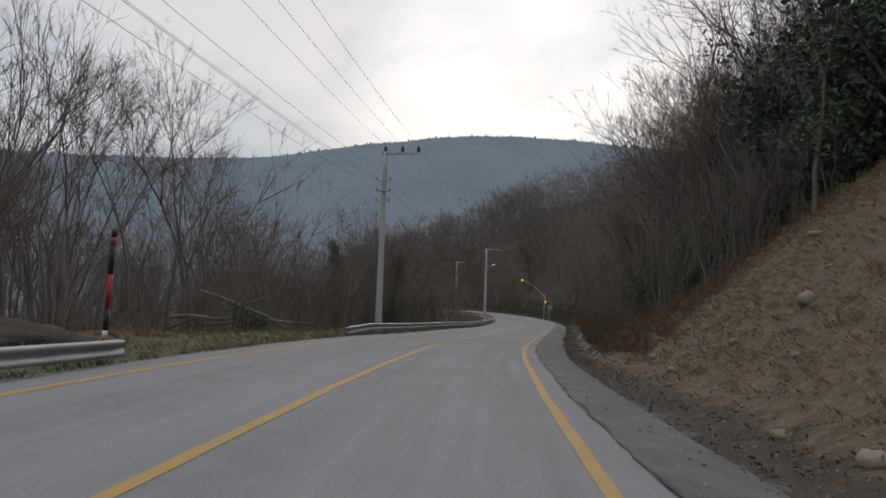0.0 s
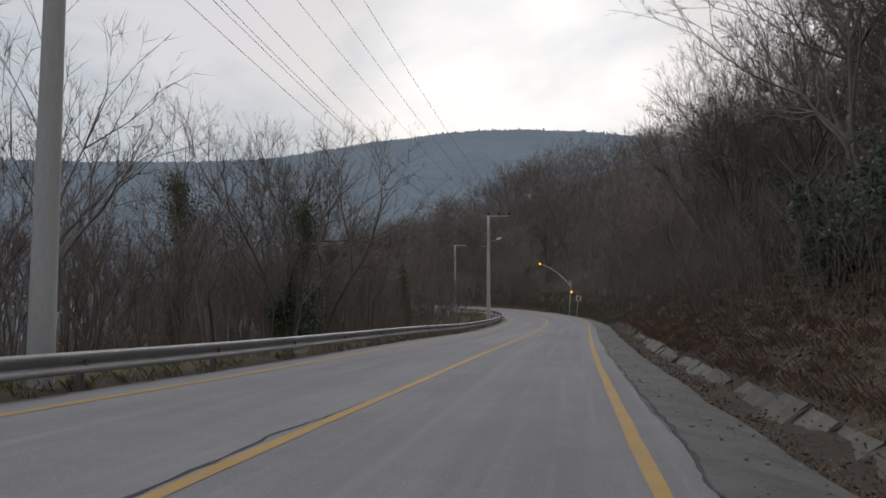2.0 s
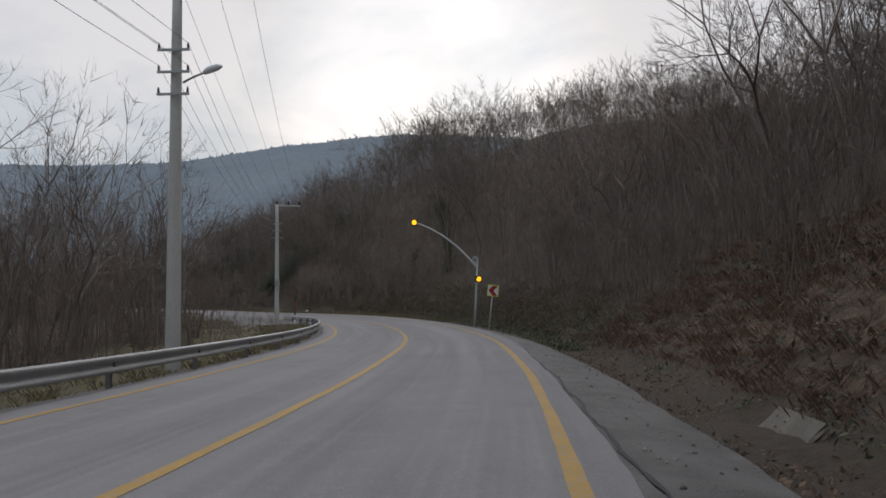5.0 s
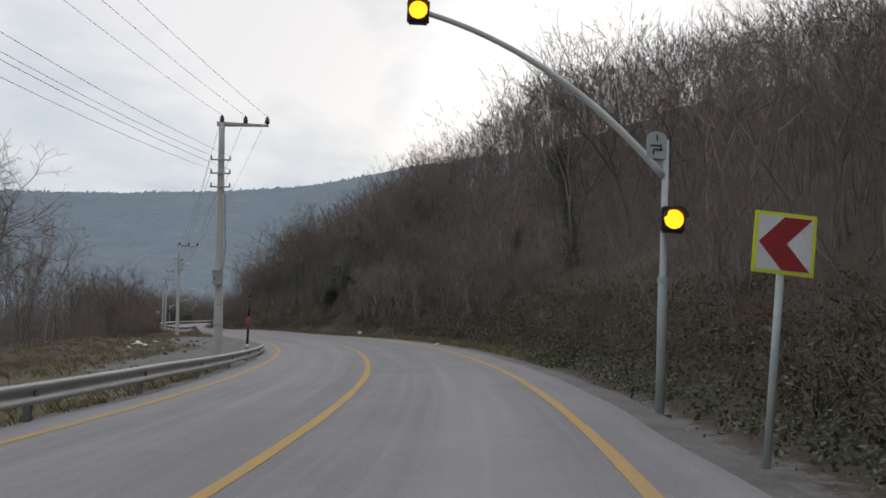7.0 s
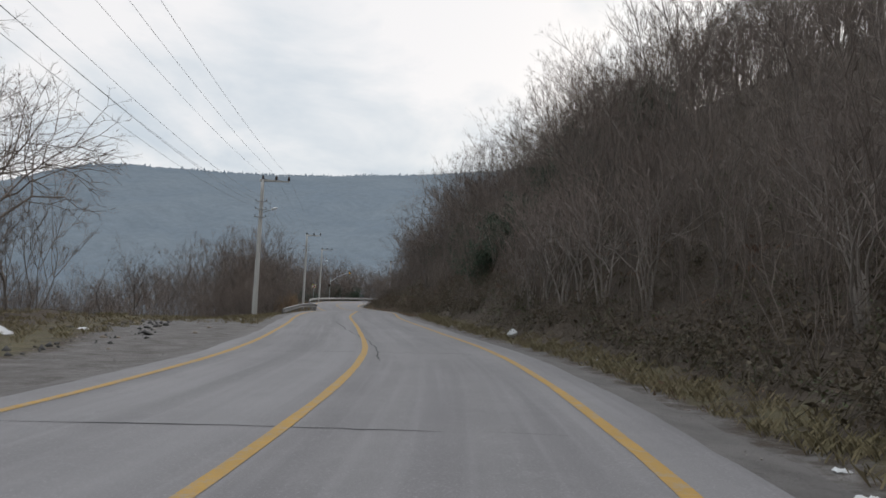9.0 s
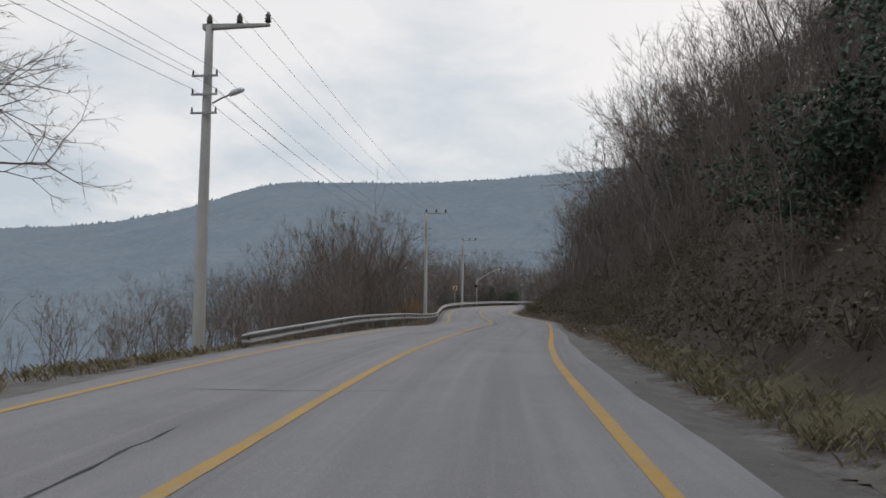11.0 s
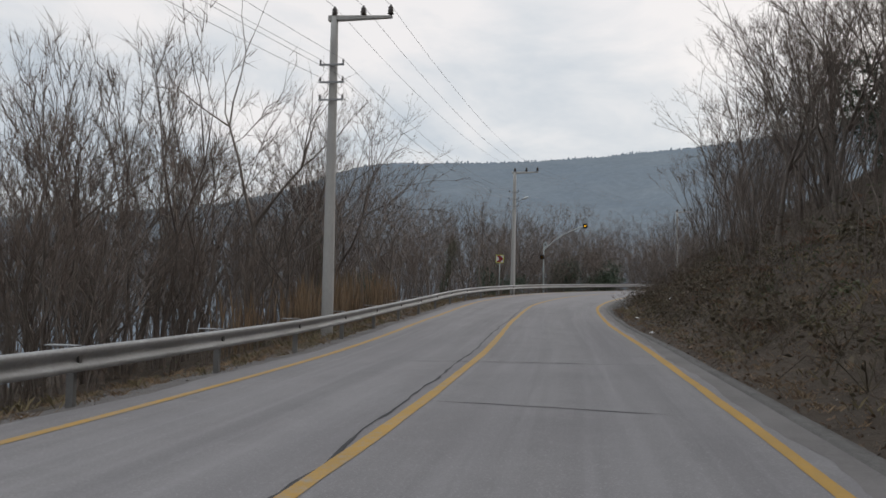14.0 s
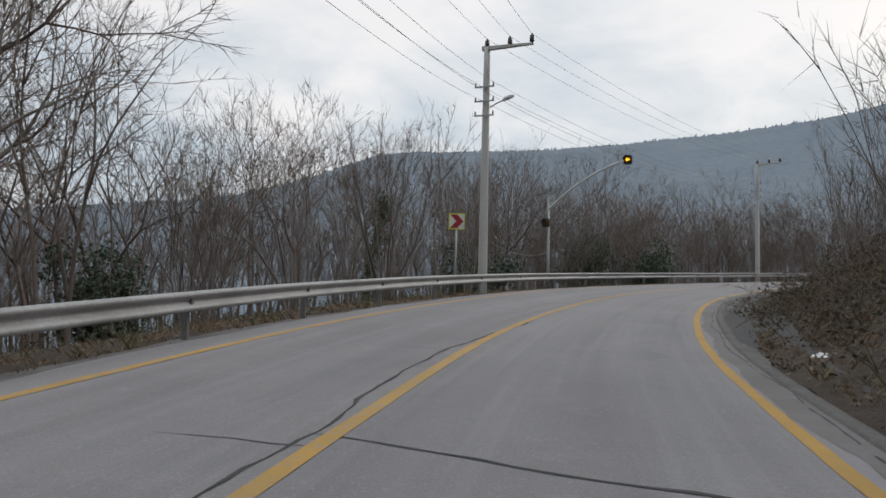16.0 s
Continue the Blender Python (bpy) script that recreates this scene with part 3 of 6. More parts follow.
def make_far_hills():
    """A wooded ridge over a kilometre off, all round, highest ahead."""
    az = np.array([-180, -120, -80, -40, -20, -10, -4, 5, 14, 22, 29, 35, 42, 45, 49, 56, 65, 70, 75, 90, 120, 180], float)
    up = np.array([7, 8, 9, 9, 11.7, 12.9, 13.1, 12.1, 10.3, 9.7, 9.2, 9.0, 8.9, 8.6, 6.8, 5.1, 4.2, 3.5, 3.1, 4.0, 6, 7])
    a = np.linspace(-180, 180, 721)
    top = np.interp(a, az, up)
    top = np.convolve(np.concatenate([top[-5:], top, top[:5]]), np.ones(11) / 11, "valid")
    r = np.linspace(0, 1, 34)
    R = 560 + 1240 * r
    A, RR = np.meshgrid(a, R)
    ridge = 1800 * np.tan(np.radians(top))[None] - 2
    k = np.linspace(0, 1, 34)[:, None]
    shape = k ** 0.8
    Z = -95 + (ridge + 95) * shape
    X, Y = -np.sin(np.radians(A)) * RR - 10, np.cos(np.radians(A)) * RR + 100
    Z += waves(X, Y, 8, ((260, 14.0), (110, 8.0), (38, 4.0), (16, 3.0))) * (0.15 + np.sin(np.pi * np.clip(k, 0, 1)) * 0.85)
    X = np.concatenate([X, X[-1:] * 1.25])
    Y = np.concatenate([Y, Y[-1:] * 1.25])
    Z = np.concatenate([Z, Z[-1:] - 150])
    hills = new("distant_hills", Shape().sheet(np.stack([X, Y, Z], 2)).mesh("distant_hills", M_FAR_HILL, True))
    tagged(hills, "wooded mountain ridge across the valley, blue haze painted as glow", "hill", kind="structure")
    rng = np.random.RandomState(4)
    sh = Shape()
    for _ in range(2600):
        i = rng.uniform(-25, 80)
        zi = np.interp(i, a, Z[33])
        w, h = rng.uniform(2.5, 6.5), rng.uniform(4, 9) if rng.rand() < 0.12 else rng.uniform(1.5, 4)
        c = np.array((-math.sin(radians(i)) * 1797 - 10, math.cos(radians(i)) * 1797 + 100, zi - 2))
        t = np.array((math.cos(radians(i)), math.sin(radians(i)), 0))
        f = np.array((t[1], -t[0], 0))
        sh.add([c - t * w * .5, c + t * w * .5 - f * 2, c + f * 2, c + t * w * .3 + (0, 0, h * .75), c - t * w * .3 + (0, 0, h * .7), c + (0, 0, h + 1)],
               [(0, 1, 3), (0, 3, 4), (4, 3, 5), (1, 2, 3), (2, 0, 4), (2, 4, 3)])
    # these share the ridge's haze-coloured emission
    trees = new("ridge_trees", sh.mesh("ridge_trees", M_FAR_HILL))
    tagged(trees, "tiny tree tops along the distant ridge, haze painted as glow", "trees", kind="stuff")


make_far_hills()

# ---------------------------------------------------------------- road, lines, shoulders


def ribbon(name, s0, s1, lat0, lat1, up, material, label, category="", step=0.5, cols=2, rag=(0.0, 0.0), seed=1, kind="structure", camber=None):
    n = max(2, int((s1 - s0) * 15 / step))
    s = np.linspace(s0, s1, n)
    rng = np.random.RandomState(seed)
    k = np.ones(5) / 5
    j0 = np.convolve(rng.uniform(-1, 1, n + 4), k, "valid") * rag[0] * 1.8
    j1 = np.convolve(rng.uniform(-1, 1, n + 4), k, "valid") * rag[1] * 1.8
    a = np.interp(s, *lat0) if isinstance(lat0, tuple) else np.full(n, lat0)
    b = np.interp(s, *lat1) if isinstance(lat1, tuple) else np.full(n, lat1)
    rows = []
    for f in np.linspace(0, 1, cols):
        lat = (a + j0) * (1 - f) + (b + j1) * f
        h = up if camber is None else np.interp(lat, *camber)
        rows.append(on_road(s, lat, 0.0) + np.stack([0 * s, 0 * s, h + 0 * s], 1))
    me = Shape().sheet(np.stack(rows, 1)).mesh(name, material, True)
    along = me.attributes.new("along", "FLOAT_VECTOR", "POINT")
    run = np.stack([np.repeat(s * 15, cols), np.concatenate([[(a[i] + j0[i]) * (1 - f) + (b[i] + j1[i]) * f for f in np.linspace(0, 1, cols)] for i in range(n)]), np.zeros(n * cols)], 1)
    along.data.foreach_set("vector", run.astype(np.float32).ravel())
    ob = new(name, me)
    return tagged(ob, label, category or name, kind=kind)


ribbon("road", -2.8, 23.8, -3.85, ((-3, 6, 7.3, 12, 13, 24), (3.72, 3.72, 4.1, 4.0, 3.8, 3.8)), 0, M_ASPHALT,
       "worn grey asphalt two-lane road with fine cracks", "road", cols=9, rag=(0.10, 0.05), seed=3)
ribbon("left_road_edge", -2.8, 23.8, -4.75, -3.7, 0, M_GRAVEL, "crumbled asphalt and grit verge strip", "road edge", cols=4, rag=(0.35, 0.0), seed=5,
       camber=((-5.0, -4.3, -3.9, -3.6), (-0.16, -0.06, -0.012, -0.010)))
ribbon("right_road_edge", -2.8, 23.8, 3.5, ((-3, 2, 6, 7.5, 9, 12, 13, 24), (5.0, 5.0, 5.0, 4.7, 5.2, 5.1, 4.1, 4.1)), 0, M_GRAVEL,
       "broken grey gravel shoulder with patched asphalt", "road edge", cols=6, rag=(0.0, 0.14), seed=7,
       camber=((3.4, 3.8, 4.3, 4.9, 5.4), (-0.008, -0.012, -0.04, -0.13, -0.3)))
LINE_W = 0.075
for nm, lat, seed in (("left_edge_line", -3.22, 1), ("centre_line", 0.0, 2), ("right_edge_line", 3.30, 3)):
    for s0, s1, w, mat, text in ((-2.8, 12.35, LINE_W, M_YELLOW, "worn yellow painted road line"), (12.35, 23.8, LINE_W - (0.008 if lat > 3 else 0.0), M_YELLOW_NEW if lat > 3 else M_YELLOW, "broad yellow painted line at the road's edge" if lat > 3 else "worn yellow painted road line")):
        run = lat if lat < 3 else ((-3, 12.2, 13.2, 24), (3.30, 3.31, 3.42, 3.42))
        side = lambda k: run + k if lat < 3 else (run[0], tuple(v + k for v in run[1]))
        ribbon(nm, s0, s1, side(-w), side(w), 0.005, mat, text, "road marking", rag=(0.012, 0.012), seed=seed, step=0.35)


def concrete_ditch():
    """The paved ditch on the inside of the last bend, and the kerb that leads to it."""
    s = np.linspace(13.3, 19.4, 170)
    r = np.random.RandomState(12)
    wob = np.convolve(r.normal(0, 1, len(s) + 6), np.ones(7) / 7, "valid") * 0.03
    w = np.interp(s, (12.9, 16.2, 16.4, 16.7, 17.35, 18.1, 18.8, 19.4), (0.0, 0.02, 0.25, 0.55, 1.05, 1.1, 0.5, 0.05))
    rows = []
    for lat, up in ((3.84, -0.06), (3.88, 0.03), (4.03, 0.025), (4.08, -0.03)):
        rows.append(on_road(s, lat + wob, up))
    kerb = new("concrete_kerb", Shape().sheet(np.stack(rows, 1)).mesh("concrete_kerb", M_KERB, True))
    tagged(kerb, "worn low concrete kerb along the asphalt's edge", "kerb", kind="structure")
    rows = []
    wob, w, s = wob[s > 16.15], w[s > 16.15], s[s > 16.15]
    for f, up in ((0.0, -0.02), (0.25, -0.10), (0.55, -0.24), (0.8, -0.22), (1.0, -0.02), (1.12, 0.05)):
        rows.append(on_road(s, 4.08 + wob + w * f * 1.2, 0) + np.stack([0 * s, 0 * s, up * np.minimum(1, w * 2) + r.normal(0, 0.008, len(s))], 1))
    ditch = new("paved_ditch", Shape().sheet(np.stack(rows, 1)).mesh("paved_ditch", M_PAVED, True))
    tagged(ditch, "cracked concrete-paved ditch on the inside of the bend", "ditch", kind="structure")


concrete_ditch()

ribbon("dirt_strip", 13.2, 18.9, ((13, 15, 16.5, 18.9), (3.68, 3.60, 3.54, 3.58)), 3.86, 0.003, M_DIRT, "dark film of dirt along the asphalt's edge", "dirt", rag=(0.10, 0.0), seed=9, step=0.3)

# ---------------------------------------------------------------- utility poles
# station, lateral place, kind, height of the foot
POLES = [(-1.7, -5.4, 0, -1.1), (2.63, -4.62, 0, -1.63), (6.11, -4.95, 1, -3.25), (8.91, -5.50, 2, -3.15), (12.26, -6.65, 1, -2.95), (15.52, -5.40, 0, -2.62), (17.86, -4.70, 1, -2.18), (20.28, -4.60, 0, -1.9), (22.9, -5.2, 0, -1.6)]
POLE_H, ARM = 9.05, 1.85


def insulator(x, y, z, r=0.105, h=0.34):
    ring = [(0.35, 0), (0.5, 0.08), (1.0, 0.16), (0.7, 0.3), (1.0, 0.42), (0.65, 0.56), (0.9, 0.68), (0.5, 0.84), (0.3, 1.0)]
    return Shape().tube([(x, y, z + h * b) for _, b in ring], [r * a for a, _ in ring], 10, cap=True)


def utility_pole(kind):
    """A tapered concrete pole with a steel arm to the right, three insulators, three small racks. kind 1: street lamp, 2: meter box."""
    pole = thing("utility_pole", {0: "tapered grey concrete utility pole with steel crossarm",
                                  1: "concrete utility pole with crossarm and street lamp",
                                  2: "concrete utility pole with grey meter box and cable"}[kind], "utility pole", "poles along the road")
    n = 12
    z = np.linspace(-1.4, POLE_H, n)
    part("shaft", Shape().tube([(0, 0, h) for h in z], np.interp(z, (0, POLE_H), (0.182, 0.115)), 14, cap=True), M_CONCRETE, pole, "cast concrete shaft", True)
    part("crossarm", Shape().add([(-0.19, -0.09, 8.93), (ARM, -0.05, 8.97), (ARM, 0.05, 8.97), (-0.19, 0.09, 8.93),
                                  (-0.19, -0.09, 9.10), (ARM, -0.05, 9.05), (ARM, 0.05, 9.05), (-0.19, 0.09, 9.10)],
                                 [(3, 2, 1, 0), (4, 5, 6, 7), (0, 1, 5, 4), (1, 2, 6, 5), (2, 3, 7, 6), (3, 0, 4, 7)]), M_CONCRETE, pole, "horizontal crossarm", bevel=0.012)
    for x in (0.0, ARM / 2, ARM - 0.06):
        part("insulator", insulator(x, 0, 9.06), M_PORCELAIN, pole, "dark porcelain insulator", True)
    for k, h in enumerate((7.5, 6.95, 6.4)):
        rack = part("rack", Shape().box((0, -0.19, h), (0.8, 0.05, 0.06)), M_STEEL, pole, "small steel cable rack", bevel=0.006)
        for x in (-0.36, 0.36):
            part("pin", insulator(x, -0.19, h + 0.02, 0.035, 0.16), M_PORCELAIN, rack)
    if kind == 1:
        pts = [(0.15, 0.05, 6.75), (0.45, 0.0, 6.88), (0.72, 0.0, 6.98)]
        lamp = part("street_lamp", Shape().tube(pts, 0.028, 8, cap=True), M_STEEL, pole, "short lamp bracket", True)
        part("lamp_head", Shape().tube([(0.68, 0, 6.96), (0.80, 0, 7.03), (1.02, 0, 7.10), (1.14, 0, 7.12)], (0.05, 0.09, 0.085, 0.03), 10, cap=True), M_GLASS, lamp, "pale street lamp head", True)
    if kind == 2:
        box = part("meter_box", Shape().box((-0.02, -0.32, 2.75), (0.36, 0.24, 0.52)), M_STEEL, pole, "grey sheet-steel meter box", bevel=0.015)
        part("box_lid", Shape().box((-0.02, -0.32, 3.03), (0.42, 0.3, 0.03)), M_STEEL, box)
        part("box_latch", Shape().box((-0.12, -0.445, 2.72), (0.03, 0.02, 0.14)), M_BLACK, box)
        part("down_cable", Shape().tube([(0.05, -0.24, 6.4), (0.2, -0.2, 6.0), (0.21, -0.15, 5.0), (0.24, -0.17, 4.0), (0.2, -0.2, 3.4), (0.1, -0.3, 3.0)], 0.018, 6), M_CABLE, pole, "black service cable", True)
        for h in (0.9, 1.7):
            part("band", Shape().tube([(0, 0, h), (0, 0, h + 0.05)], 0.19, 14, cap=True), M_STEEL, pole)
    return pole


pole_kinds, pole_poses = {}, []
for s, lat, kind, foot in POLES:
    x, y, zr = on_road(s, lat)
    m = pose(x, y, foot, 0, random.uniform(-0.5, 0.5), yaw_at(s))
    pole_poses.append(m)
    if kind in pole_kinds:
        copy_thing(pole_kinds[kind], m)
    else:
        pole_kinds[kind] = utility_pole(kind)
        pole_kinds[kind].matrix_basis = m


def cable(a, b, sag, r, name, label, n=18):
    a, b = Vector(a), Vector(b)
    pts = [a.lerp(b, t) - Vector((0, 0, sag * 4 * t * (1 - t))) for t in np.linspace(0, 1, n)]
    ob = new(name, Shape().tube([tuple(p) for p in pts], r, 5).mesh(name, M_CABLE, True))
    tagged(ob, label, "cable", "overhead cables")


for a, b in zip(pole_poses[:-1], pole_poses[1:]):
    for x in (0.0, ARM / 2, ARM - 0.06):
        cable(a @ Vector((x, 0, 9.38)), b @ Vector((x, 0, 9.38)), 0.75, 0.0062, "power_line", "thin bare power line sagging between poles")
    for x, h in ((-0.36, 7.66), (0.36, 7.66), (-0.36, 7.11), (0.36, 7.11)):
        cable(a @ Vector((x, -0.19, h)), b @ Vector((x, -0.19, h)), 0.95, 0.0064, "service_line", "dark low-voltage line sagging between poles")

# ---------------------------------------------------------------- guard rails
W_BEAM = [(-0.02, 0.0), (0.045, 0.012), (0.06, 0.04), (0.055, 0.085), (-0.015, 0.125), (-0.02, 0.155), (-0.015, 0.185), (0.055, 0.225), (0.06, 0.27), (0.045, 0.298), (-0.02, 0.31)]


def guard_rail(s0, s1, lat, top, label, caps=True, plates=(0, 0)):
    """A W-profile steel rail in lapped panels on driven posts. lat and top are tables over the station."""
    rail = thing("guard_rail", label, "guard rail", "roadside guard rails")
    n = max(1, round((s1 - s0) * 15 / 4.0))
    edges = np.linspace(s0, s1, n + 1)
    for a, b in zip(edges[:-1], edges[1:]):
        s = np.linspace(a, b + 0.008, 9)
        ln, tp = np.interp(s, *lat), np.interp(s, *top)
        rows = []
        for out, h in W_BEAM + [(o - 0.012, h) for o, h in W_BEAM[::-1]]:
            rows.append(on_road(s, ln + out, tp - 0.31 + h))
        g = np.stack(rows, 1)
        g = np.concatenate([g, g[:, :1]], 1)
        part("panel", Shape().sheet(g[:, ::-1]), M_RAIL, rail, "", True)
        p = on_road(a, float(np.interp(a, *lat)) - 0.12)
        t = float(np.interp(a, *top))
        gz = ground_z(p[0], p[1])
        h = p[2] + t - 0.06 - (gz - 0.2)
        turn = Matrix.Rotation(radians(yaw_at(a)), 4, "Z")
        c = np.array((p[0], p[1], gz - 0.2 + h / 2))
        sh = Shape().box(c, (0.10, 0.012, h), turn)
        for e in (-0.044, 0.044):
            o = turn @ Vector((e, 0.03, 0))
            sh.box(c + np.array(o), (0.012, 0.06, h), turn)
        post = part("post", sh, M_POST, rail, "driven steel channel post")
        o = turn @ Vector((0.07, 0, h / 2 - 0.12))
        part("spacer", Shape().box(c + np.array(o), (0.13, 0.06, 0.2), turn), M_POST, post)
        if plates[0] < a < plates[1]:
            o = turn @ Vector((-0.12, 0, h / 2 + 0.075))
            part("post_plate", Shape().box(c + np.array(o), (0.42, 0.14, 0.012), turn), M_STEEL, post, "bent steel plate on the post's head")
    if caps:
        for a, sgn in ((s0, -1), (s1, 1)):
            s = np.linspace(a, a + sgn * 0.022, 5)
            ln, tp = float(np.interp(a, *lat)), float(np.interp(a, *top))
            rows = [on_road(s, ln + out * np.linspace(1, 0.3, 5) - np.linspace(0, 0.06, 5), tp - 0.31 + h * np.linspace(1, 0.72, 5) + np.linspace(0, 0.04, 5)) for out, h in W_BEAM]
            part("end_terminal", Shape().sheet(np.stack(rows, 1)), M_RAIL, rail, "flattened steel end piece", True)
    return rail


guard_rail(-2.6, 0.90, ((-3, 1), (-4.15, -4.3)), ((-3, 0.5, 0.9), (0.5, 0.42, 0.36)), "weathered steel guard rail ending beside a red snow pole")
guard_rail(2.12, 9.24, ((2, 2.5, 8, 9.3), (-4.05, -4.1, -4.1, -3.95)), ((2.1, 2.4, 5, 8, 9.2), (0.36, 0.52, 0.54, 0.5, 0.28)), "long grey steel guard rail with grimy lower edge")
guard_rail(12.15, 23.4, ((12, 13, 14, 24), (-4.45, -4.3, -4.2, -4.2)), ((12.1, 12.8, 13.6, 24), (0.28, 0.55, 0.68, 0.68)), "long steel guard rail round the outside of the bend", plates=(12.8, 16.2))

# ---------------------------------------------------------------- signs, snow poles, signals


def chevron_sign(x, y, z_mid, foot, yaw, lean, to_left, label):
    """A square chevron board on a leaning steel post."""
    sign = thing("chevron_sign", label, "road sign", "bend chevron signs")
    sign.matrix_basis = pose(x, y, foot, 0, lean, yaw)
    h = z_mid - foot
    part("post", Shape().tube([(0, 0.045, -0.25), (0, 0.045, h + 0.3)], 0.038, 10, cap=True), M_SIGNPOST, sign, "grey-green steel post", True)
    w = 0.305
    board = part("board", Shape().plate([(-w, h - w), (w, h - w), (w, h + w), (-w, h + w)], 0.02), M_LIME, sign, "fluorescent yellow edged board", bevel=0.006)
    w = 0.268
    part("field", Shape().plate([(-w, h - w), (w, h - w), (w, h + w), (-w, h + w)], 0.002, pose(0, -0.004, 0)), M_WHITE, board, "white field")
    k = -1 if to_left else 1
    arrow = [(k * 0.258, h), (k * 0.018, h + 0.262), (-k * 0.258, h + 0.262), (-k * 0.018, h), (-k * 0.258, h - 0.262), (k * 0.018, h - 0.262)]
    part("arrow", Shape().plate(arrow if to_left else arrow[::-1], 0.002, pose(0, -0.008, 0)), M_RED, board, "red chevron arrow")
    return sign


chevron_sign(18.20, 111.75, -1.42, ground_z(18.2, 111.75), 4, 7.0, True, "leaning red and white chevron sign with yellow edge")
chevron_sign(-53.60, 253.33, 0.19, ground_z(-53.6, 253.33), 38, 1.0, False, "upright red and white chevron sign behind guard rail")


def snow_pole(x, y, lean, label):
    ob = thing("snow_pole", label, "snow pole", "striped snow poles")
    ob.matrix_basis = pose(x, y, ground_z(x, y), 0, lean, 0)
    bands = [(0.0, 0.28, M_WHITE, -0.2), (0.28, 0.46, M_RED, 0), (0.46, 0.60, M_WHITE, 0), (0.60, 1.0, M_BLACK, 0), (1.0, 1.65, M_RED, 0), (1.65, 2.2, M_BLACK, 0), (2.2, 2.35, M_RED, 0), (2.35, 2.5, M_BLACK, 0)]
    for a, b, mat, low in bands:
        part("band", Shape().tube([(0, 0, a + low), (0, 0, b)], 0.048, 10, cap=True), mat, ob, "", True)


snow_pole(-6.05, 13.9, 2.0, "red and black striped snow pole by the guard rail end")
snow_pole(6.3, 132.0, 2.5, "red and black striped snow pole beside concrete pole")


def warning_signal(foot, top, head, yaw, label, lit, lean=0.0):
    """A post with a long bowed arm, an amber flasher at its end and another on the post."""
    ob = thing("warning_signal", label, "traffic signal", "flashing warning signals")
    fx, fy, fz = foot
    ob.matrix_basis = pose(fx, fy, fz, 0, lean, yaw)
    inv = ob.matrix_basis.inverted()
    hd = inv @ Vector(head)
    h = top - fz
    part("post", Shape().tube([(0, 0, -0.2), (0, 0, h * 0.48), (0, 0, h * 0.49), (0, 0, h)], (0.068, 0.068, 0.052, 0.049), 12, cap=True), M_SIGNPOST, ob, "grey-green galvanised post", True)
    part("collar", Shape().tube([(0, 0, h * 0.475), (0, 0, h * 0.495)], 0.08, 12, cap=True), M_SIGNPOST, ob)
    base = Shape().tube([(0, 0, 0.0), (0, 0, 0.05)], 0.17, 12, cap=True)
    part("base_plate", base, M_DITCH, ob)
    k = 1 if hd.x > 0 else -1
    a, b = Vector((k * 0.03, 0, h - 0.55)), Vector((hd.x - k * 0.16, hd.y, hd.z - 0.02))
    mid = Vector((b.x * 0.44, b.y * 0.44, b.z - (b.z - a.z) * 0.24))
    pts = [tuple(a * (1 - t) ** 2 + mid * 2 * t * (1 - t) + b * t * t) for t in np.linspace(0, 1, 22)]
    part("arm", Shape().tube(pts, np.linspace(0.058, 0.042, 22), 10, cap=True), M_ARM, ob, "long bowed steel arm", True)
    part("gusset", Shape().plate([(0, h - 0.5), (0, h - 0.12), (k * 0.42, h - 0.18)][::k], 0.02, pose(0, -0.01, 0)), M_SIGNPOST, ob)
    arch = [(k * 0.15 + 0.15 * math.cos(t), h + 0.02 + 0.1 * math.sin(t)) for t in np.linspace(0, math.pi, 9)]
    plate = part("badge_plate", Shape().plate([(k * 0.15 - 0.15, h - 0.3), (k * 0.15 + 0.15, h - 0.3)] + arch, 0.025, pose(0, -0.05, 0)), M_SIGNPOST, ob, "grey arched badge plate", bevel=0.004)
    for bx, bz, bw, bh in ((0, 0.02, 0.018, 0.09), (-0.02, -0.10, 0.15, 0.022), (0.02, -0.16, 0.13, 0.022), (-0.05, -0.2, 0.02, 0.08), (0.06, -0.13, 0.02, 0.1)):
        part("mark", Shape().box((k * 0.15 + bx, -0.056, h + bz), (bw, 0.006, bh)), M_BLACK, plate)

    def flasher(c, name, lab):
        c = Vector(c)
        body = part(name, Shape().box(tuple(c), (0.34, 0.16, 0.38)), M_BLACK, ob, lab, bevel=0.03)
        ring = [tuple(c + Vector((0.142 * math.cos(t), 0, 0.142 * math.sin(t)))) for t in np.linspace(0, 2 * math.pi, 24, endpoint=False)]
        disc = [(c.x, c.y - 0.105, c.z)] + [(p[0], c.y - 0.086, p[2]) for p in ring]
        part("lens", Shape().add(disc, [(0, (i + 1) % 24 + 1, i + 1) for i in range(24)]), M_AMBER if lit else M_AMBER_OFF, body, "lit amber lens" if lit else "unlit amber lens", True)
        tt = np.linspace(0.1, math.pi - 0.1, 16)
        g = np.stack([np.stack([c.x + r * np.cos(tt), np.full(16, y), c.z + r * np.sin(tt)], 1) for r, y in ((0.165, c.y - 0.08), (0.165, c.y - 0.26), (0.158, c.y - 0.26), (0.158, c.y - 0.08))], 0)
        part("visor", Shape().sheet(g), M_BLACK, body, "black visor hood", True)
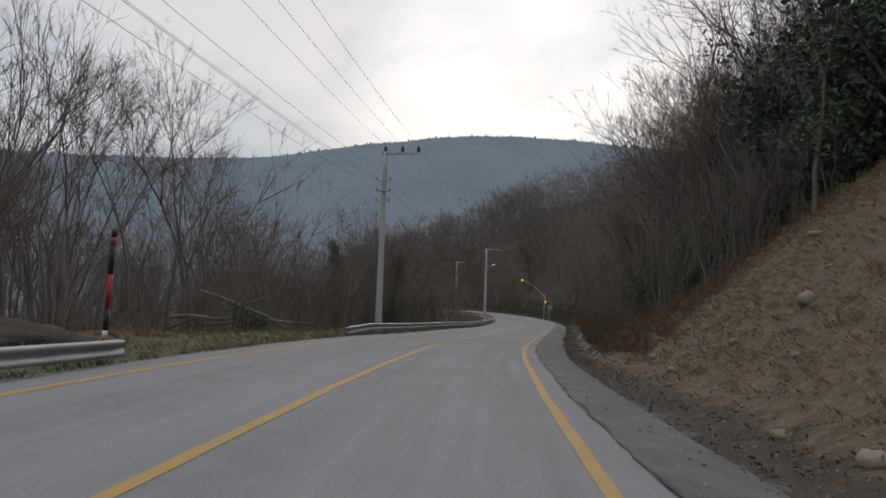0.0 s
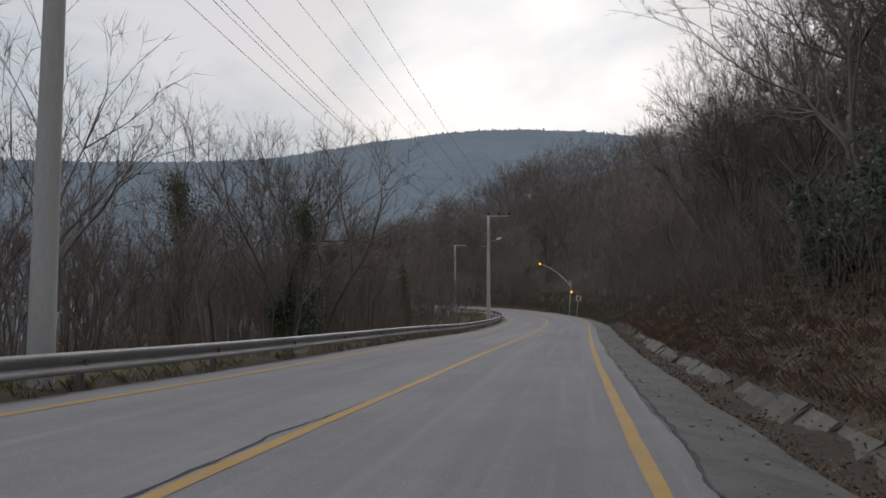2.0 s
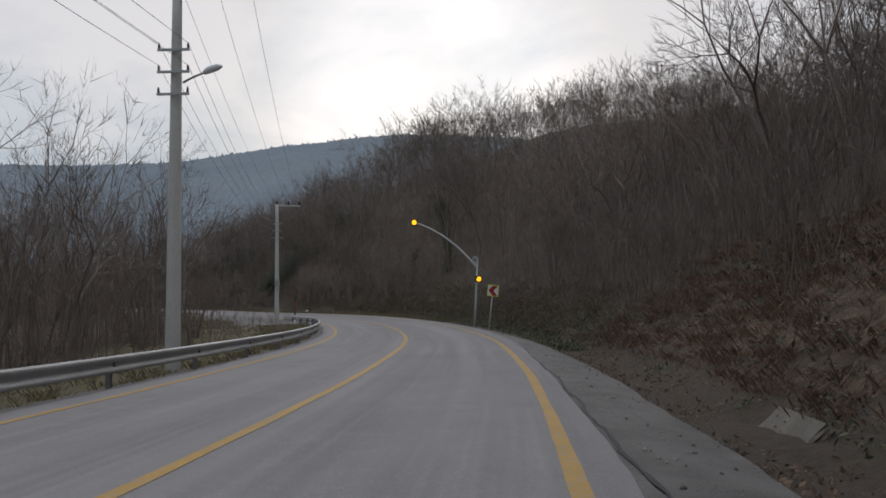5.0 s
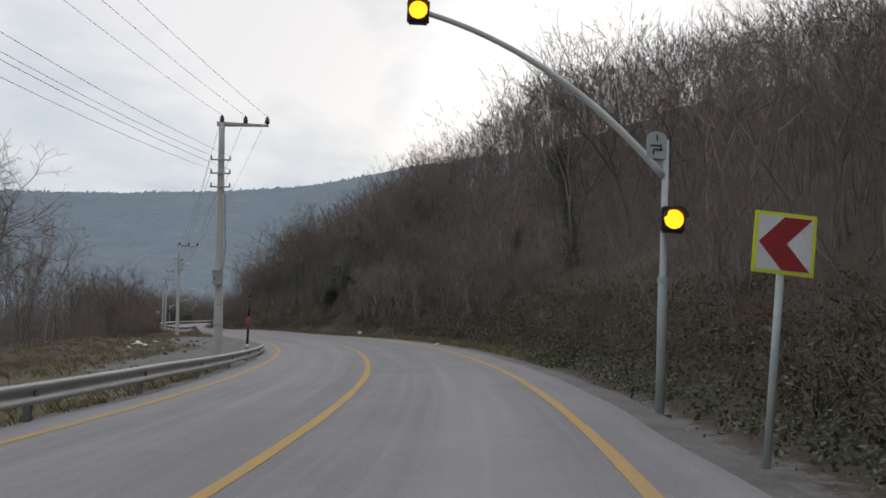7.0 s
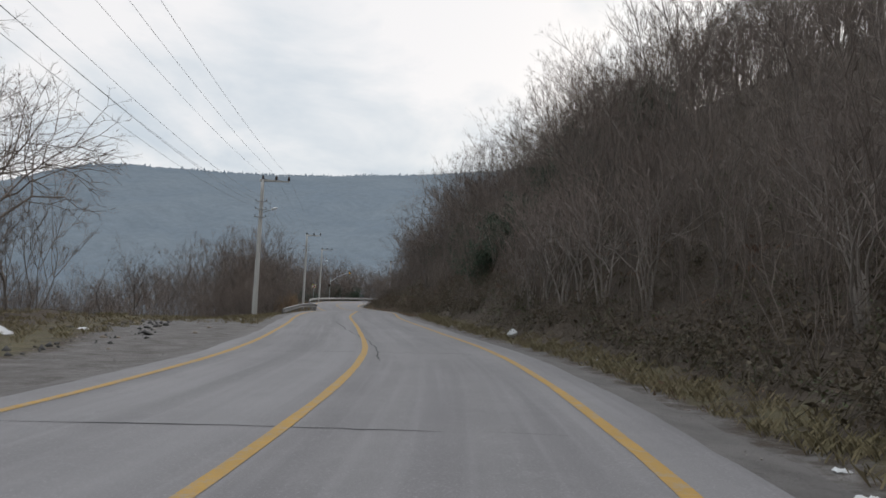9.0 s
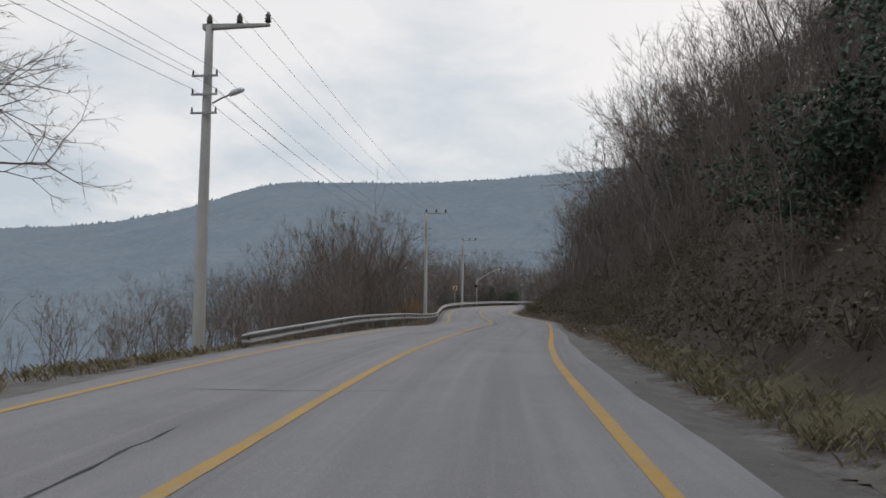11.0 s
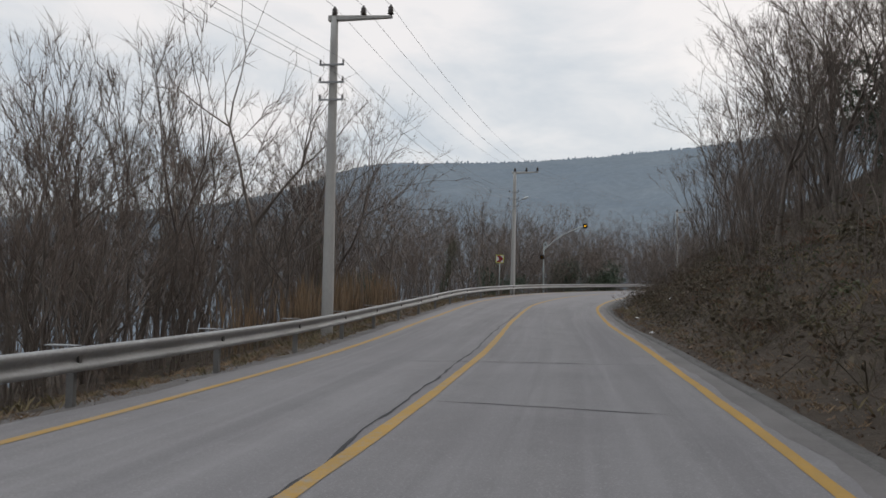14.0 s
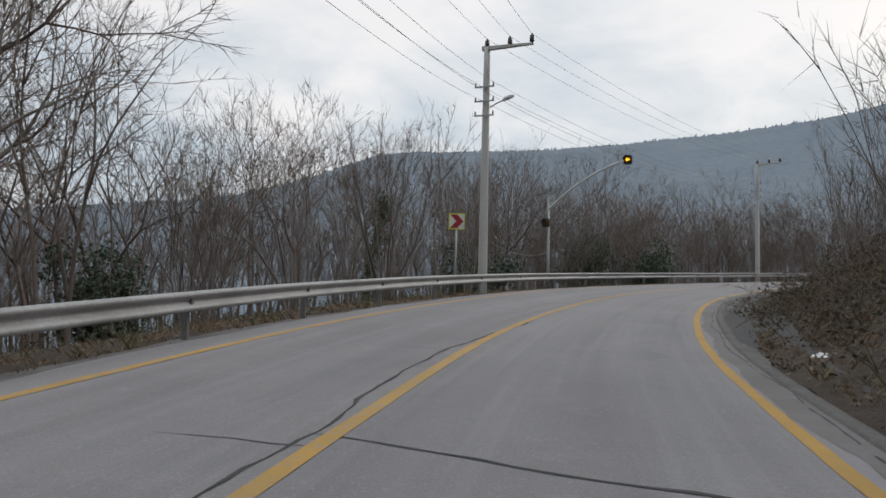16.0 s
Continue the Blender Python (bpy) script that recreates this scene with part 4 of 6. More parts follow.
        if not lit and name == "arm_flasher":
            part("arrow_mask", Shape().plate([(c.x - 0.1, c.z), (c.x, c.z + 0.09), (c.x, c.z + 0.035), (c.x + 0.1, c.z + 0.035), (c.x + 0.1, c.z - 0.035), (c.x, c.z - 0.035), (c.x, c.z - 0.09)], 0.002, pose(0, c.y - 0.115, 0, 0, 0, 0) @ Matrix.Translation((0, 0, 0))), M_AMBER, body)

    flasher(hd, "arm_flasher", "amber flasher at the arm's end")
    flasher((k * -0.07, -0.16, h * 0.70), "post_flasher", "amber flasher on the post")
    return ob


warning_signal((18.00, 115.40, -3.56), 0.52, (14.53, 115.27, 2.58), 4, "lit amber warning signal on a bowed steel arm", True, 3.4)
warning_signal((-54.21, 260.61, -2.15), 1.80, (-49.85, 259.88, 3.05), 14, "amber warning signal arching over the bend", False)
cable((-52.4, 254.0, -0.6), (-54.2, 260.5, -0.75), 0.28, 0.012, "slack_cable", "slack cable from pole to signal post")

# ---------------------------------------------------------------- bare trees


def unit(v):
    return v / (np.linalg.norm(v) + 1e-9)


class Grower:
    """Grows a leafless tree by forking: stem and main limbs into one shape, branches and twigs into another."""

    def __init__(self, seed, height, stems=1, lean=0.05, angle=28, ratio=0.77, levels=6, up=0.08, radius=0.15, side=1, twigs=6, twig_len=0.55,
                 thick=0.006, wander=0.10, kids=(2, 2, 3), wood=2, sides=(7, 5, 4, 3, 3, 3, 3, 3), segs=(4, 3, 3, 2, 2, 1, 1, 1), first=1.0, ribbon_from=9):
        self.rng = np.random.RandomState(seed)
        self.angle, self.ratio, self.levels, self.up, self.side, self.wander, self.kids, self.segs = radians(angle), ratio, levels, up, side, wander, kids, segs
        self.paths, self.leader = [], []
        for k in range(stems):
            a = 6.283 * (k + self.rng.uniform(0, 0.7)) / stems
            out = np.array((math.cos(a), math.sin(a), 0))
            tilt = lean * (1 if stems == 1 else self.rng.uniform(0.4, 1.5))
            size = 1 if k == 0 else self.rng.uniform(0.75, 1.0)
            self.grow(out * (0.0 if stems == 1 else 0.05), unit(out * tilt + (0, 0, 1)), first * size, 0, k == 0)
        scale = height / max(q[-1][2] for q, _ in self.paths)
        self.trunk, self.crown, self.spots = Shape(), Shape(), []
        shrink = (0.006 / radius) ** (1 / (levels + 0.5))
        r0 = radius * (1 if stems == 1 else 0.8)
        quads, blades = [], []
        for q, level in self.paths:
            q = q * scale
            if level == 0:
                q[0][2] = -0.4
            r = r0 * shrink ** (level + np.linspace(0, 1, len(q)))
            if level == 0:
                r[0] *= 1.3
            if ribbon_from <= level < levels:
                w = unit(np.cross(self.rng.normal(0, 1, 3), q[-1] - q[0]))
                quads += [q[0] - w * r[0], q[0] + w * r[0], q[-1] + w * r[-1], q[-1] - w * r[-1]]
            elif level < levels:
                (self.trunk if level <= wood else self.crown).tube(q, r, sides[level])
            else:
                w = unit(np.cross(self.rng.normal(0, 1, 3), q[-1] - q[0])) * thick * 1.25
                blades += [q[0] - w, q[0] + w, q[-1]]
            if level >= levels - 1:
                for _ in range(twigs if level == levels else twigs // 2):
                    t = self.rng.uniform(0.1, 1.0)
                    o = q[0] + (q[-1] - q[0]) * t
                    d = unit(unit(q[-1] - q[0]) + self.rng.normal(0, 0.42, 3) + (0, 0, up * 0.8)) * twig_len * self.rng.uniform(0.35, 1.15)
                    w = unit(np.cross(self.rng.normal(0, 1, 3), d)) * thick * self.rng.uniform(0.7, 1.2)
                    blades += [o - w, o + w, o + d]
        if quads:
            i = np.arange(0, len(quads), 4)[:, None]
            self.crown.add(np.array(quads), np.concatenate([i + (0, 1, 2), i + (0, 2, 3)]).tolist())
        if blades:
            self.crown.add(np.array(blades), np.arange(len(blades)).reshape(-1, 3).tolist())
        lead = np.concatenate([q if k == 0 else q[1:] for k, q in enumerate(self.leader)]) * scale
        self.spots.append((lead, None))

    def grow(self, p, d, length, level, lead=False):
        rng, n = self.rng, self.segs[level]
        q = [p]
        for _ in range(n):
            d = unit(d + rng.normal(0, self.wander, 3) + (0, 0, self.up / n))
            q.append(q[-1] + d * length / n)
        q = np.array(q)
        self.paths.append((q, level))
        if lead:
            self.leader.append(q)
        if level >= self.levels:
            return
        a = unit(np.cross(d, (0.3, 0.9, 0.2)))
        b = np.cross(d, a)
        az, k = rng.uniform(0, 6.28), self.kids[rng.randint(len(self.kids))]
        for j in range(k):
            t = self.angle * rng.uniform(0.7, 1.35) * (0.55 if j == 0 else 1.0)
            f = az + 6.283 * j / k + rng.normal(0, 0.35)
            way = d * math.cos(t) + (a * math.cos(f) + b * math.sin(f)) * math.sin(t)
            self.grow(q[-1], way, length * self.ratio * rng.uniform(0.72, 1.12) * (1.08 if j == 0 else 0.95), level + 1, lead and j == 0)
        if 0 < level < self.levels - 1:
            for _ in range(self.side):
                i = rng.randint(1, len(q)) if len(q) > 2 else 1
                o = q[i - 1] + (q[i] - q[i - 1]) * rng.uniform(0.1, 0.9)
                f, t = rng.uniform(0, 6.28), self.angle * rng.uniform(1.3, 2.0)
                way = d * math.cos(t) + (a * math.cos(f) + b * math.sin(f)) * math.sin(t)
                self.grow(o, way, length * self.ratio ** 2 * rng.uniform(0.6, 1.0), min(level + 2, self.levels))


def leaves_on(rng, centres, radius, count, size, flat=0.5):
    """Many small bent leaf faces round some centres."""
    sh = Shape()
    c = np.asarray(centres)[rng.randint(0, len(centres), count)]
    p = c + rng.normal(0, 1, (count, 3)) * radius * (1, 1, flat)
    a = rng.normal(0, 1, (count, 3))
    a /= np.linalg.norm(a, axis=1)[:, None]
    b = np.cross(a, rng.normal(0, 1, (count, 3)))
    b /= np.linalg.norm(b, axis=1)[:, None] + 1e-9
    s = size * rng.uniform(0.5, 1.3, (count, 1))
    n = np.cross(a, b)
    v = np.stack([p - a * s, p + b * s * 0.5 + n * s * 0.2, p + a * s, p - b * s * 0.5 + n * s * 0.2], 1).reshape(-1, 3)
    i = np.arange(count)[:, None] * 4
    sh.v.append(v)
    sh.f += [tuple(r) for r in np.concatenate([i + (0, 1, 2), i + (0, 2, 3)], 0).tolist()]
    sh.n = len(v)
    return sh


def tree_thing(g, label, bark, twig, name="bare_tree", ivy=0, group="roadside bare trees"):
    ob = thing(name, label, "tree", group)
    part("trunk", g.trunk, bark, ob, "bark-covered trunk and limbs", True)
    part("crown", g.crown, twig, ob, "leafless crown of fine twigs")
    if ivy:
        rng = np.random.RandomState(ivy)
        pts = g.spots[0][0]
        run = np.linspace(0, 1, len(pts))
        at = lambda t: np.array([np.interp(t, run, pts[:, k]) for k in range(3)])
        cs = [at(t) for t in np.linspace(0.0, 0.62, 40)] + [at(t) + rng.normal(0, 0.22, 3) for t in rng.uniform(0.05, 0.6, 26)]
        cs += [at(t) + rng.normal(0, 0.5, 3) for t in rng.uniform(0.35, 0.62, 10)]
        part("ivy", leaves_on(rng, cs, 0.27, 5200, 0.085, 1.25), M_IVY, ob, "dark ivy covering the trunk")
    return ob


KINDS = {
    "tall": lambda s: Grower(s, 15, 1, 0.05, 25, 0.78, 6, 0.10, 0.15, 1, 6, 0.6, thick=0.0065),
    "twin": lambda s: Grower(s, 15.5, 2, 0.09, 25, 0.80, 6, 0.09, 0.15, 1, 6, 0.65, thick=0.008, wander=0.09),
    "coppice": lambda s: Grower(s, 11, 7, 0.30, 15, 0.72, 4, 0.10, 0.08, 1, 8, 0.75, thick=0.0075, wander=0.06),
    "spread": lambda s: Grower(s, 12, 2, 0.22, 30, 0.80, 6, 0.06, 0.15, 1, 6, 0.45, thick=0.006, wander=0.12, kids=(2, 2, 3)),
    "young": lambda s: Grower(s, 7.5, 4, 0.26, 24, 0.74, 4, 0.12, 0.05, 2, 8, 0.45, thick=0.006),
    "pale": lambda s: Grower(s, 5.2, 6, 0.36, 27, 0.76, 4, 0.06, 0.05, 1, 8, 0.36, thick=0.004, wander=0.13),
    "oak": lambda s: Grower(s, 12, 1, 0.02, 34, 0.80, 7, 0.0, 0.16, 1, 7, 0.36, thick=0.006, wander=0.12, kids=(2, 2, 3), first=0.75),
    "poplar": lambda s: Grower(s, 18, 1, 0.01, 11, 0.80, 5, 0.10, 0.15, 2, 7, 0.8, thick=0.005),
    "sparse": lambda s: Grower(s, 14, 1, 0.03, 30, 0.74, 4, 0.16, 0.13, 1, 3, 0.7, wander=0.09, kids=(2, 2, 3)),
}
LABELS = {"tall": "tall slim leafless tree with grey-brown bark", "twin": "two-stemmed leafless tree with open crown",
          "coppice": "leafless coppice clump with many upright stems", "spread": "broad leafless tree with spreading limbs",
          "young": "young leafless sapling clump at the wood's edge", "pale": "pale-barked leafless shrub tree",
          "oak": "old broad leafless tree with drooping twiggy boughs",
          "poplar": "narrow upright leafless tree", "sparse": "tall thin leafless tree with few open branches", "ivy": "leafless tree with ivy-clad trunk"}
protos = {}


def plant(kind, x, y, size=1.0, seed=None, turn=None, sink=0.05):
    seed = random.randint(0, 1) if seed is None else seed
    key = (kind, seed)
    turn = random.uniform(0, 360) if turn is None else turn
    m = pose(x, y, ground_z(x, y) - sink, 0, 0, turn) @ Matrix.Scale(size, 4)
    if key not in protos:
        base = "tall" if kind == "ivy" else kind
        g = KINDS[base](17 + seed * 31 + len(kind))
        pale = kind == "pale"
        ob = tree_thing(g, LABELS[kind], M_BARK_PALE if pale else M_BARK, M_TWIG_PALE if pale else M_TWIG, ivy=(11 + seed) if kind == "ivy" else 0)
        ob.matrix_basis = m
        protos[key] = ob
        return ob
    ob = copy_thing(protos[key], m)
    ob.matrix_basis = m
    return ob


# trees that stand out, one by one
SINGLE = [
    ("twin", -12.6, 39.4, 1.15, 0), ("coppice", -19.0, 37.5, 1.4, 0), ("tall", -21.5, 40.0, 1.0, 1), ("coppice", -23.5, 36.0, 1.3, 1),
    ("tall", 13.6, 31.0, 0.95, 0), ("spread", 14.5, 37.0, 1.05, 0), ("tall", 17.5, 34.0, 1.1, 1), ("twin", 13.0, 42.0, 0.9, 1), ("spread", 18.5, 41.0, 1.1, 1), ("tall", 15.0, 33.0, 0.9, 0), ("spread", 16.0, 38.0, 0.95, 1), ("tall", 15.5, 27.0, 0.85, 1),
    ("oak", -46.0, 178.0, 2.15, 0), ("oak", -48.5, 182.0, 2.3, 1), ("oak", -44.5, 173.5, 1.9, 0), ("oak", -22.5, 158.5, 1.45, 1), ("oak", -23.5, 234.7, 1.1, 1), ("spread", -13.9, 151.8, 0.78, 1), ("twin", -17.5, 150.5, 0.8, 0), ("tall", -20.0, 163.0, 0.6, 0),
    ("poplar", 20.5, 148.1, 0.92, 0), ("ivy", 16.9, 150.1, 0.42, 0), ("ivy", 20.4, 148.1, 0.85, 1), ("tall", 23.9, 148.5, 1.0, 1),
    ("pale", 14.2, 149.8, 0.85, 0), ("pale", 16.6, 151.5, 1.0, 1), ("pale", 17.3, 150.3, 1.1, 0), ("pale", 8.7, 160.4, 1.0, 1), ("pale", 5.7, 166.1, 0.9, 0),
    ("pale", 5.0, 166.6, 0.8, 1), ("pale", 6.1, 165.2, 1.0, 0), ("pale", 6.9, 163.6, 1.05, 1), ("pale", 7.8, 162.2, 0.95, 0), ("pale", 10.3, 157.4, 1.0, 1), ("pale", 3.9, 168.6, 0.8, 0), ("young", 9.4, 161.6, 0.8, 1), ("young", 7.6, 165.4, 0.85, 0), ("young", 12.2, 156.0, 0.8, 0),
    ("tall", -21.1, 172.7, 0.42, 1), ("tall", -22.6, 171.3, 0.4, 0), ("young", -17.0, 160.0, 0.8, 1), ("young", -18.6, 163.5, 0.85, 0),
    ("spread", -19.4, 226.0, 0.95, 1), ("spread", -8.0, 209.5, 0.85, 1), ("spread", -12.0, 215.5, 0.8, 0), ("tall", -10.5, 208.0, 0.85, 0), ("twin", -17.5, 222.0, 0.9, 0), ("spread", -13.0, 227.0, 0.8, 1), ("tall", -24.5, 238.0, 0.8, 1),
    ("coppice", -13.2, 213.8, 0.95, 0), ("coppice", -11.6, 211.4, 0.9, 1), ("twin", -12.4, 217.0, 0.85, 1), ("coppice", -14.4, 219.5, 0.95, 1), ("coppice", -10.2, 213.5, 1.0, 0), ("coppice", -27.2, 236.8, 0.75, 0), ("coppice", -26.2, 233.6, 0.7, 1),
    ("sparse", -44.6, 224.5, 1.2, 0), ("coppice", -44.5, 219.5, 1.15, 0), ("coppice", -41.5, 214.5, 1.05, 1), ("coppice", -49.0, 224.5, 1.2, 1), ("coppice", -54.0, 223.0, 1.25, 0), ("young", -43.0, 217.0, 1.1, 1), ("coppice", -47.0, 229.5, 0.9, 0),
    ("spread", -2.3, 61.8, 0.84, 0), ("spread", -3.0, 57.0, 0.78, 1), ("coppice", -4.2, 59.5, 0.85, 1), ("twin", -5.5, 63.5, 0.7, 1), ("ivy", -2.9, 56.6, 0.62, 1), ("spread", -6.5, 58.5, 0.7, 1), ("ivy", -7.2, 56.5, 0.7, 0), ("ivy", -3.5, 71.0, 0.62, 1), ("ivy", -6.0, 77.0, 0.68, 0), ("ivy", 0.5, 83.0, 0.55, 1),
    ("spread", -14.5, 47.0, 1.0, 0), ("tall", -16.5, 60.0, 0.9, 1),
    ("spread", -55.8, 237.4, 1.22, 0), ("spread", -58.5, 234.0, 1.1, 1), ("ivy", -55.2, 236.4, 0.6, 0), ("spread", -60.5, 243.5, 0.9, 1), ("ivy", -55.5, 236.0, 0.6, 0), ("ivy", -61.5, 256.0, 0.62, 1),
]
for kind, x, y, size, seed in SINGLE:
    plant(kind, x, y, size, seed)

# the wood's edge on both sides
rng = np.random.RandomState(21)


def edge_trees(count, s0, s1, near, far, side, kinds, sizes):
    placed = []
    tries = 0
    while len(placed) < count and tries < count * 30:
        tries += 1
        s = rng.uniform(s0, s1)
        d = near + (far - near) * rng.uniform(0, 1) ** 1.3
        p = on_road(s, side * d)
        st, lat, _ = nearest([p[:2]])
        if abs(lat[0]) < near - 0.3 or any((p[0] - q[0]) ** 2 + (p[1] - q[1]) ** 2 < 3.2 for q in placed):
            continue
        placed.append(p)
        random.seed(int(rng.randint(1e6)))
        plant(kinds[rng.randint(len(kinds))], p[0], p[1], rng.uniform(*sizes))


edge_trees(15, 2.6, 3.7, 7.2, 13, -1, ("tall", "young", "coppice"), (0.4, 0.56))
edge_trees(30, 3.2, 7.6, 7.2, 17, -1, ("tall", "coppice", "young", "young"), (0.42, 0.66))
edge_trees(6, 1.0, 2.0, 12, 22, -1, ("tall", "coppice", "young"), (0.7, 1.0))
edge_trees(14, 9.0, 12.5, 17, 30, -1, ("young", "young", "coppice"), (0.6, 0.9))
edge_trees(12, 14.3, 15.8, 9.0, 17, -1, ("young", "coppice", "coppice"), (0.5, 0.68))
edge_trees(40, 15.2, 23.5, 7.0, 17, -1, ("spread", "young", "coppice", "coppice"), (0.45, 0.72))
edge_trees(34, 1.6, 7.0, 12, 26, 1, ("tall", "tall", "young", "twin"), (0.7, 1.05))
edge_trees(36, 2.0, 6.2, 11.5, 19, 1, ("tall", "tall", "twin"), (0.75, 1.1))
edge_trees(10, 6.8, 8.6, 9.5, 19, 1, ("tall", "young", "tall", "coppice"), (0.5, 0.75))
edge_trees(9, 8.7, 9.9, 15, 26, 1, ("tall", "young", "tall"), (0.6, 0.9))
edge_trees(16, 9.9, 11.0, 9.5, 24, 1, ("tall", "young", "young", "coppice"), (0.42, 0.66))
edge_trees(34, 10.8, 13.4, 9.0, 22, 1, ("tall", "young", "spread", "coppice", "twin"), (0.45, 0.68))
edge_trees(34, 13.0, 17.0, 8.5, 18, 1, ("young", "tall", "tall", "coppice"), (0.5, 0.8))
edge_trees(14, 17.6, 23.0, 8, 20, 1, ("young", "tall"), (0.5, 0.8))


# ---------------------------------------------------------------- woods, brush and ground cover


def scatter(name, protos_, places, label, category, material):
    """Joins turned and scaled copies of small shapes into one mesh. places: rows of x, y, z, size, turn, which."""
    vs, fs, n = [], [], 0
    base = [(np.concatenate(p.v), p.f) for p in protos_]
    tri = [np.array([t for f in fc for t in ((f[0], f[1], f[2]),) + (((f[0], f[2], f[3]),) if len(f) == 4 else ())]) for _, fc in base]
    for x, y, z, size, turn, which in places:
        v = base[int(which)][0]
        c, s = math.cos(turn) * size, math.sin(turn) * size
        vs.append(np.column_stack([x + c * v[:, 0] - s * v[:, 1], y + s * v[:, 0] + c * v[:, 1], z + size * v[:, 2]]))
        fs.append(tri[int(which)] + n)
        n += len(v)
    v, f = np.concatenate(vs).astype(np.float32), np.concatenate(fs).astype(np.int32)
    me = bpy.data.meshes.new(name)
    me.vertices.add(len(v))
    me.vertices.foreach_set("co", v.ravel())
    me.loops.add(len(f) * 3)
    me.loops.foreach_set("vertex_index", f.ravel())
    me.polygons.add(len(f))
    me.polygons.foreach_set("loop_start", np.arange(len(f), dtype=np.int32) * 3)
    me.materials.append(material)
    me.update(calc_edges=True)
    return tagged(new(name, me), label, category, kind="stuff")


def far_tree(seed, height, **how):
    g = Grower(seed, height, sides=(4, 3, 3, 3, 3, 3), segs=(3, 2, 1, 1, 1, 1), ribbon_from=2, **how)
    sh = Shape()
    for src in (g.trunk, g.crown):
        sh.add(np.concatenate(src.v), src.f)
    return sh


WT = dict(levels=4, twigs=5, twig_len=0.95, thick=0.0115, side=1)
WOOD = [far_tree(51, 12, angle=26, radius=0.11, **WT), far_tree(52, 11, stems=2, lean=0.18, angle=28, radius=0.12, **WT), far_tree(57, 12.5, angle=22, radius=0.10, up=0.12, **WT),
        far_tree(54, 10.5, angle=36, radius=0.12, wander=0.15, **WT), far_tree(55, 13, angle=24, radius=0.11, first=1.3, **WT), far_tree(56, 9, stems=4, lean=0.26, angle=18, radius=0.07, levels=3, twigs=9, twig_len=0.95, thick=0.0115)]
WOOD_FAR = [far_tree(151 + k, 9 + k, stems=1 + k % 2, lean=0.15, angle=30, radius=0.12, levels=3, twigs=6, twig_len=1.3, thick=0.024) for k in range(4)]
SHRUB = [far_tree(61 + k, 1.7, stems=3, lean=0.75, angle=38, radius=0.014, levels=2, twigs=5, twig_len=0.5, thick=0.0055, wander=0.2, up=-0.1, side=1) for k in range(5)]


def spots(count, s0, s1, near, far, side, power=1.0, seed=1, gap=None):
    """Places in a band beside the road, none nearer to any stretch of it than near."""
    r = np.random.RandomState(seed)
    s = r.uniform(s0, s1, count)
    d = near + (far - near) * r.uniform(0, 1, count) ** power
    p = on_road(s, side * d)
    z, st, lat = land(p[:, :2])
    ok = (np.abs(lat) > near - 0.4) & (st > np.abs(lat) * 0.1 - 0.5)
    if gap:
        ok &= ~((st > gap[0]) & (st < gap[1]) & (lat < 0))
    return np.column_stack([p[ok, :2], z[ok]]), st[ok], lat[ok], r


def rows_of(p, r, lo, hi, kinds, sink=0.1):
    n = len(p)
    return np.column_stack([p[:, :2], p[:, 2] - sink, r.uniform(lo, hi, n), r.uniform(0, 6.28, n), r.randint(0, kinds, n)])


woods = []
for count, s0, s1, near, far, side, power, seed, lo, hi in ((640, 1.5, 8.5, 12, 46, 1, 1.1, 1, 0.55, 0.95), (34, 7.0, 8.7, 11, 26, 1, 1.0, 10, 0.55, 0.85), (110, 6.5, 12.5, 24, 64, 1, 1.0, 13, 0.55, 0.85), (60, 8.6, 10, 15, 42, 1, 1.0, 8, 0.6, 0.9), (280, 9.8, 13.5, 11, 42, 1, 1.1, 7, 0.42, 0.68), (230, 12.8, 20, 10, 36, 1, 1.1, 3, 0.6, 0.95),
                                                    (560, 0.5, 8.5, 11, 50, -1, 1.2, 4, 0.5, 0.88), (70, 14.2, 16, 11, 26, -1, 1.2, 5, 0.4, 0.65), (430, 15.2, 22.5, 10, 40, -1, 1.3, 6, 0.6, 0.9), (170, 17.4, 23.4, 8.5, 24, -1, 1.0, 9, 0.5, 0.78)):
    p, st, lat, r = spots(count, s0, s1, near, far, side, power, seed, gap=(8.3, 12.4))
    woods.append(rows_of(p, r, lo, hi, len(WOOD)))
# the hill ahead, beyond the bends
r = np.random.RandomState(9)
p = np.column_stack([r.uniform(-40, 170, 480), r.uniform(240, 520, 480)])
z, st, lat = land(p)
ok = (lat > 25) & (z > 6)
far_woods = [rows_of(np.column_stack([p, z])[ok], r, 0.9, 1.3, len(WOOD_FAR))]
p, st, lat, r = spots(1100, 5, 18, 30, 120, 1, 1.25, 2)
far_woods.append(rows_of(p, r, 0.8, 1.15, len(WOOD_FAR)))
woods = np.concatenate(woods)
scatter("far_woods", WOOD_FAR, np.concatenate(far_woods), "leafless brown woods on the hillside beyond, paled with painted haze", "woods", M_WOODS_FAR)
scatter("woods", WOOD, woods, "dense leafless brown winter woods on the slopes", "woods", M_WOODS)

THICKET = [far_tree(66 + k, 4.4, stems=4, lean=0.3, angle=16, radius=0.022, levels=2, twigs=6, twig_len=0.7, thick=0.007, ratio=0.8) for k in range(4)]
brush, thicket = [], []
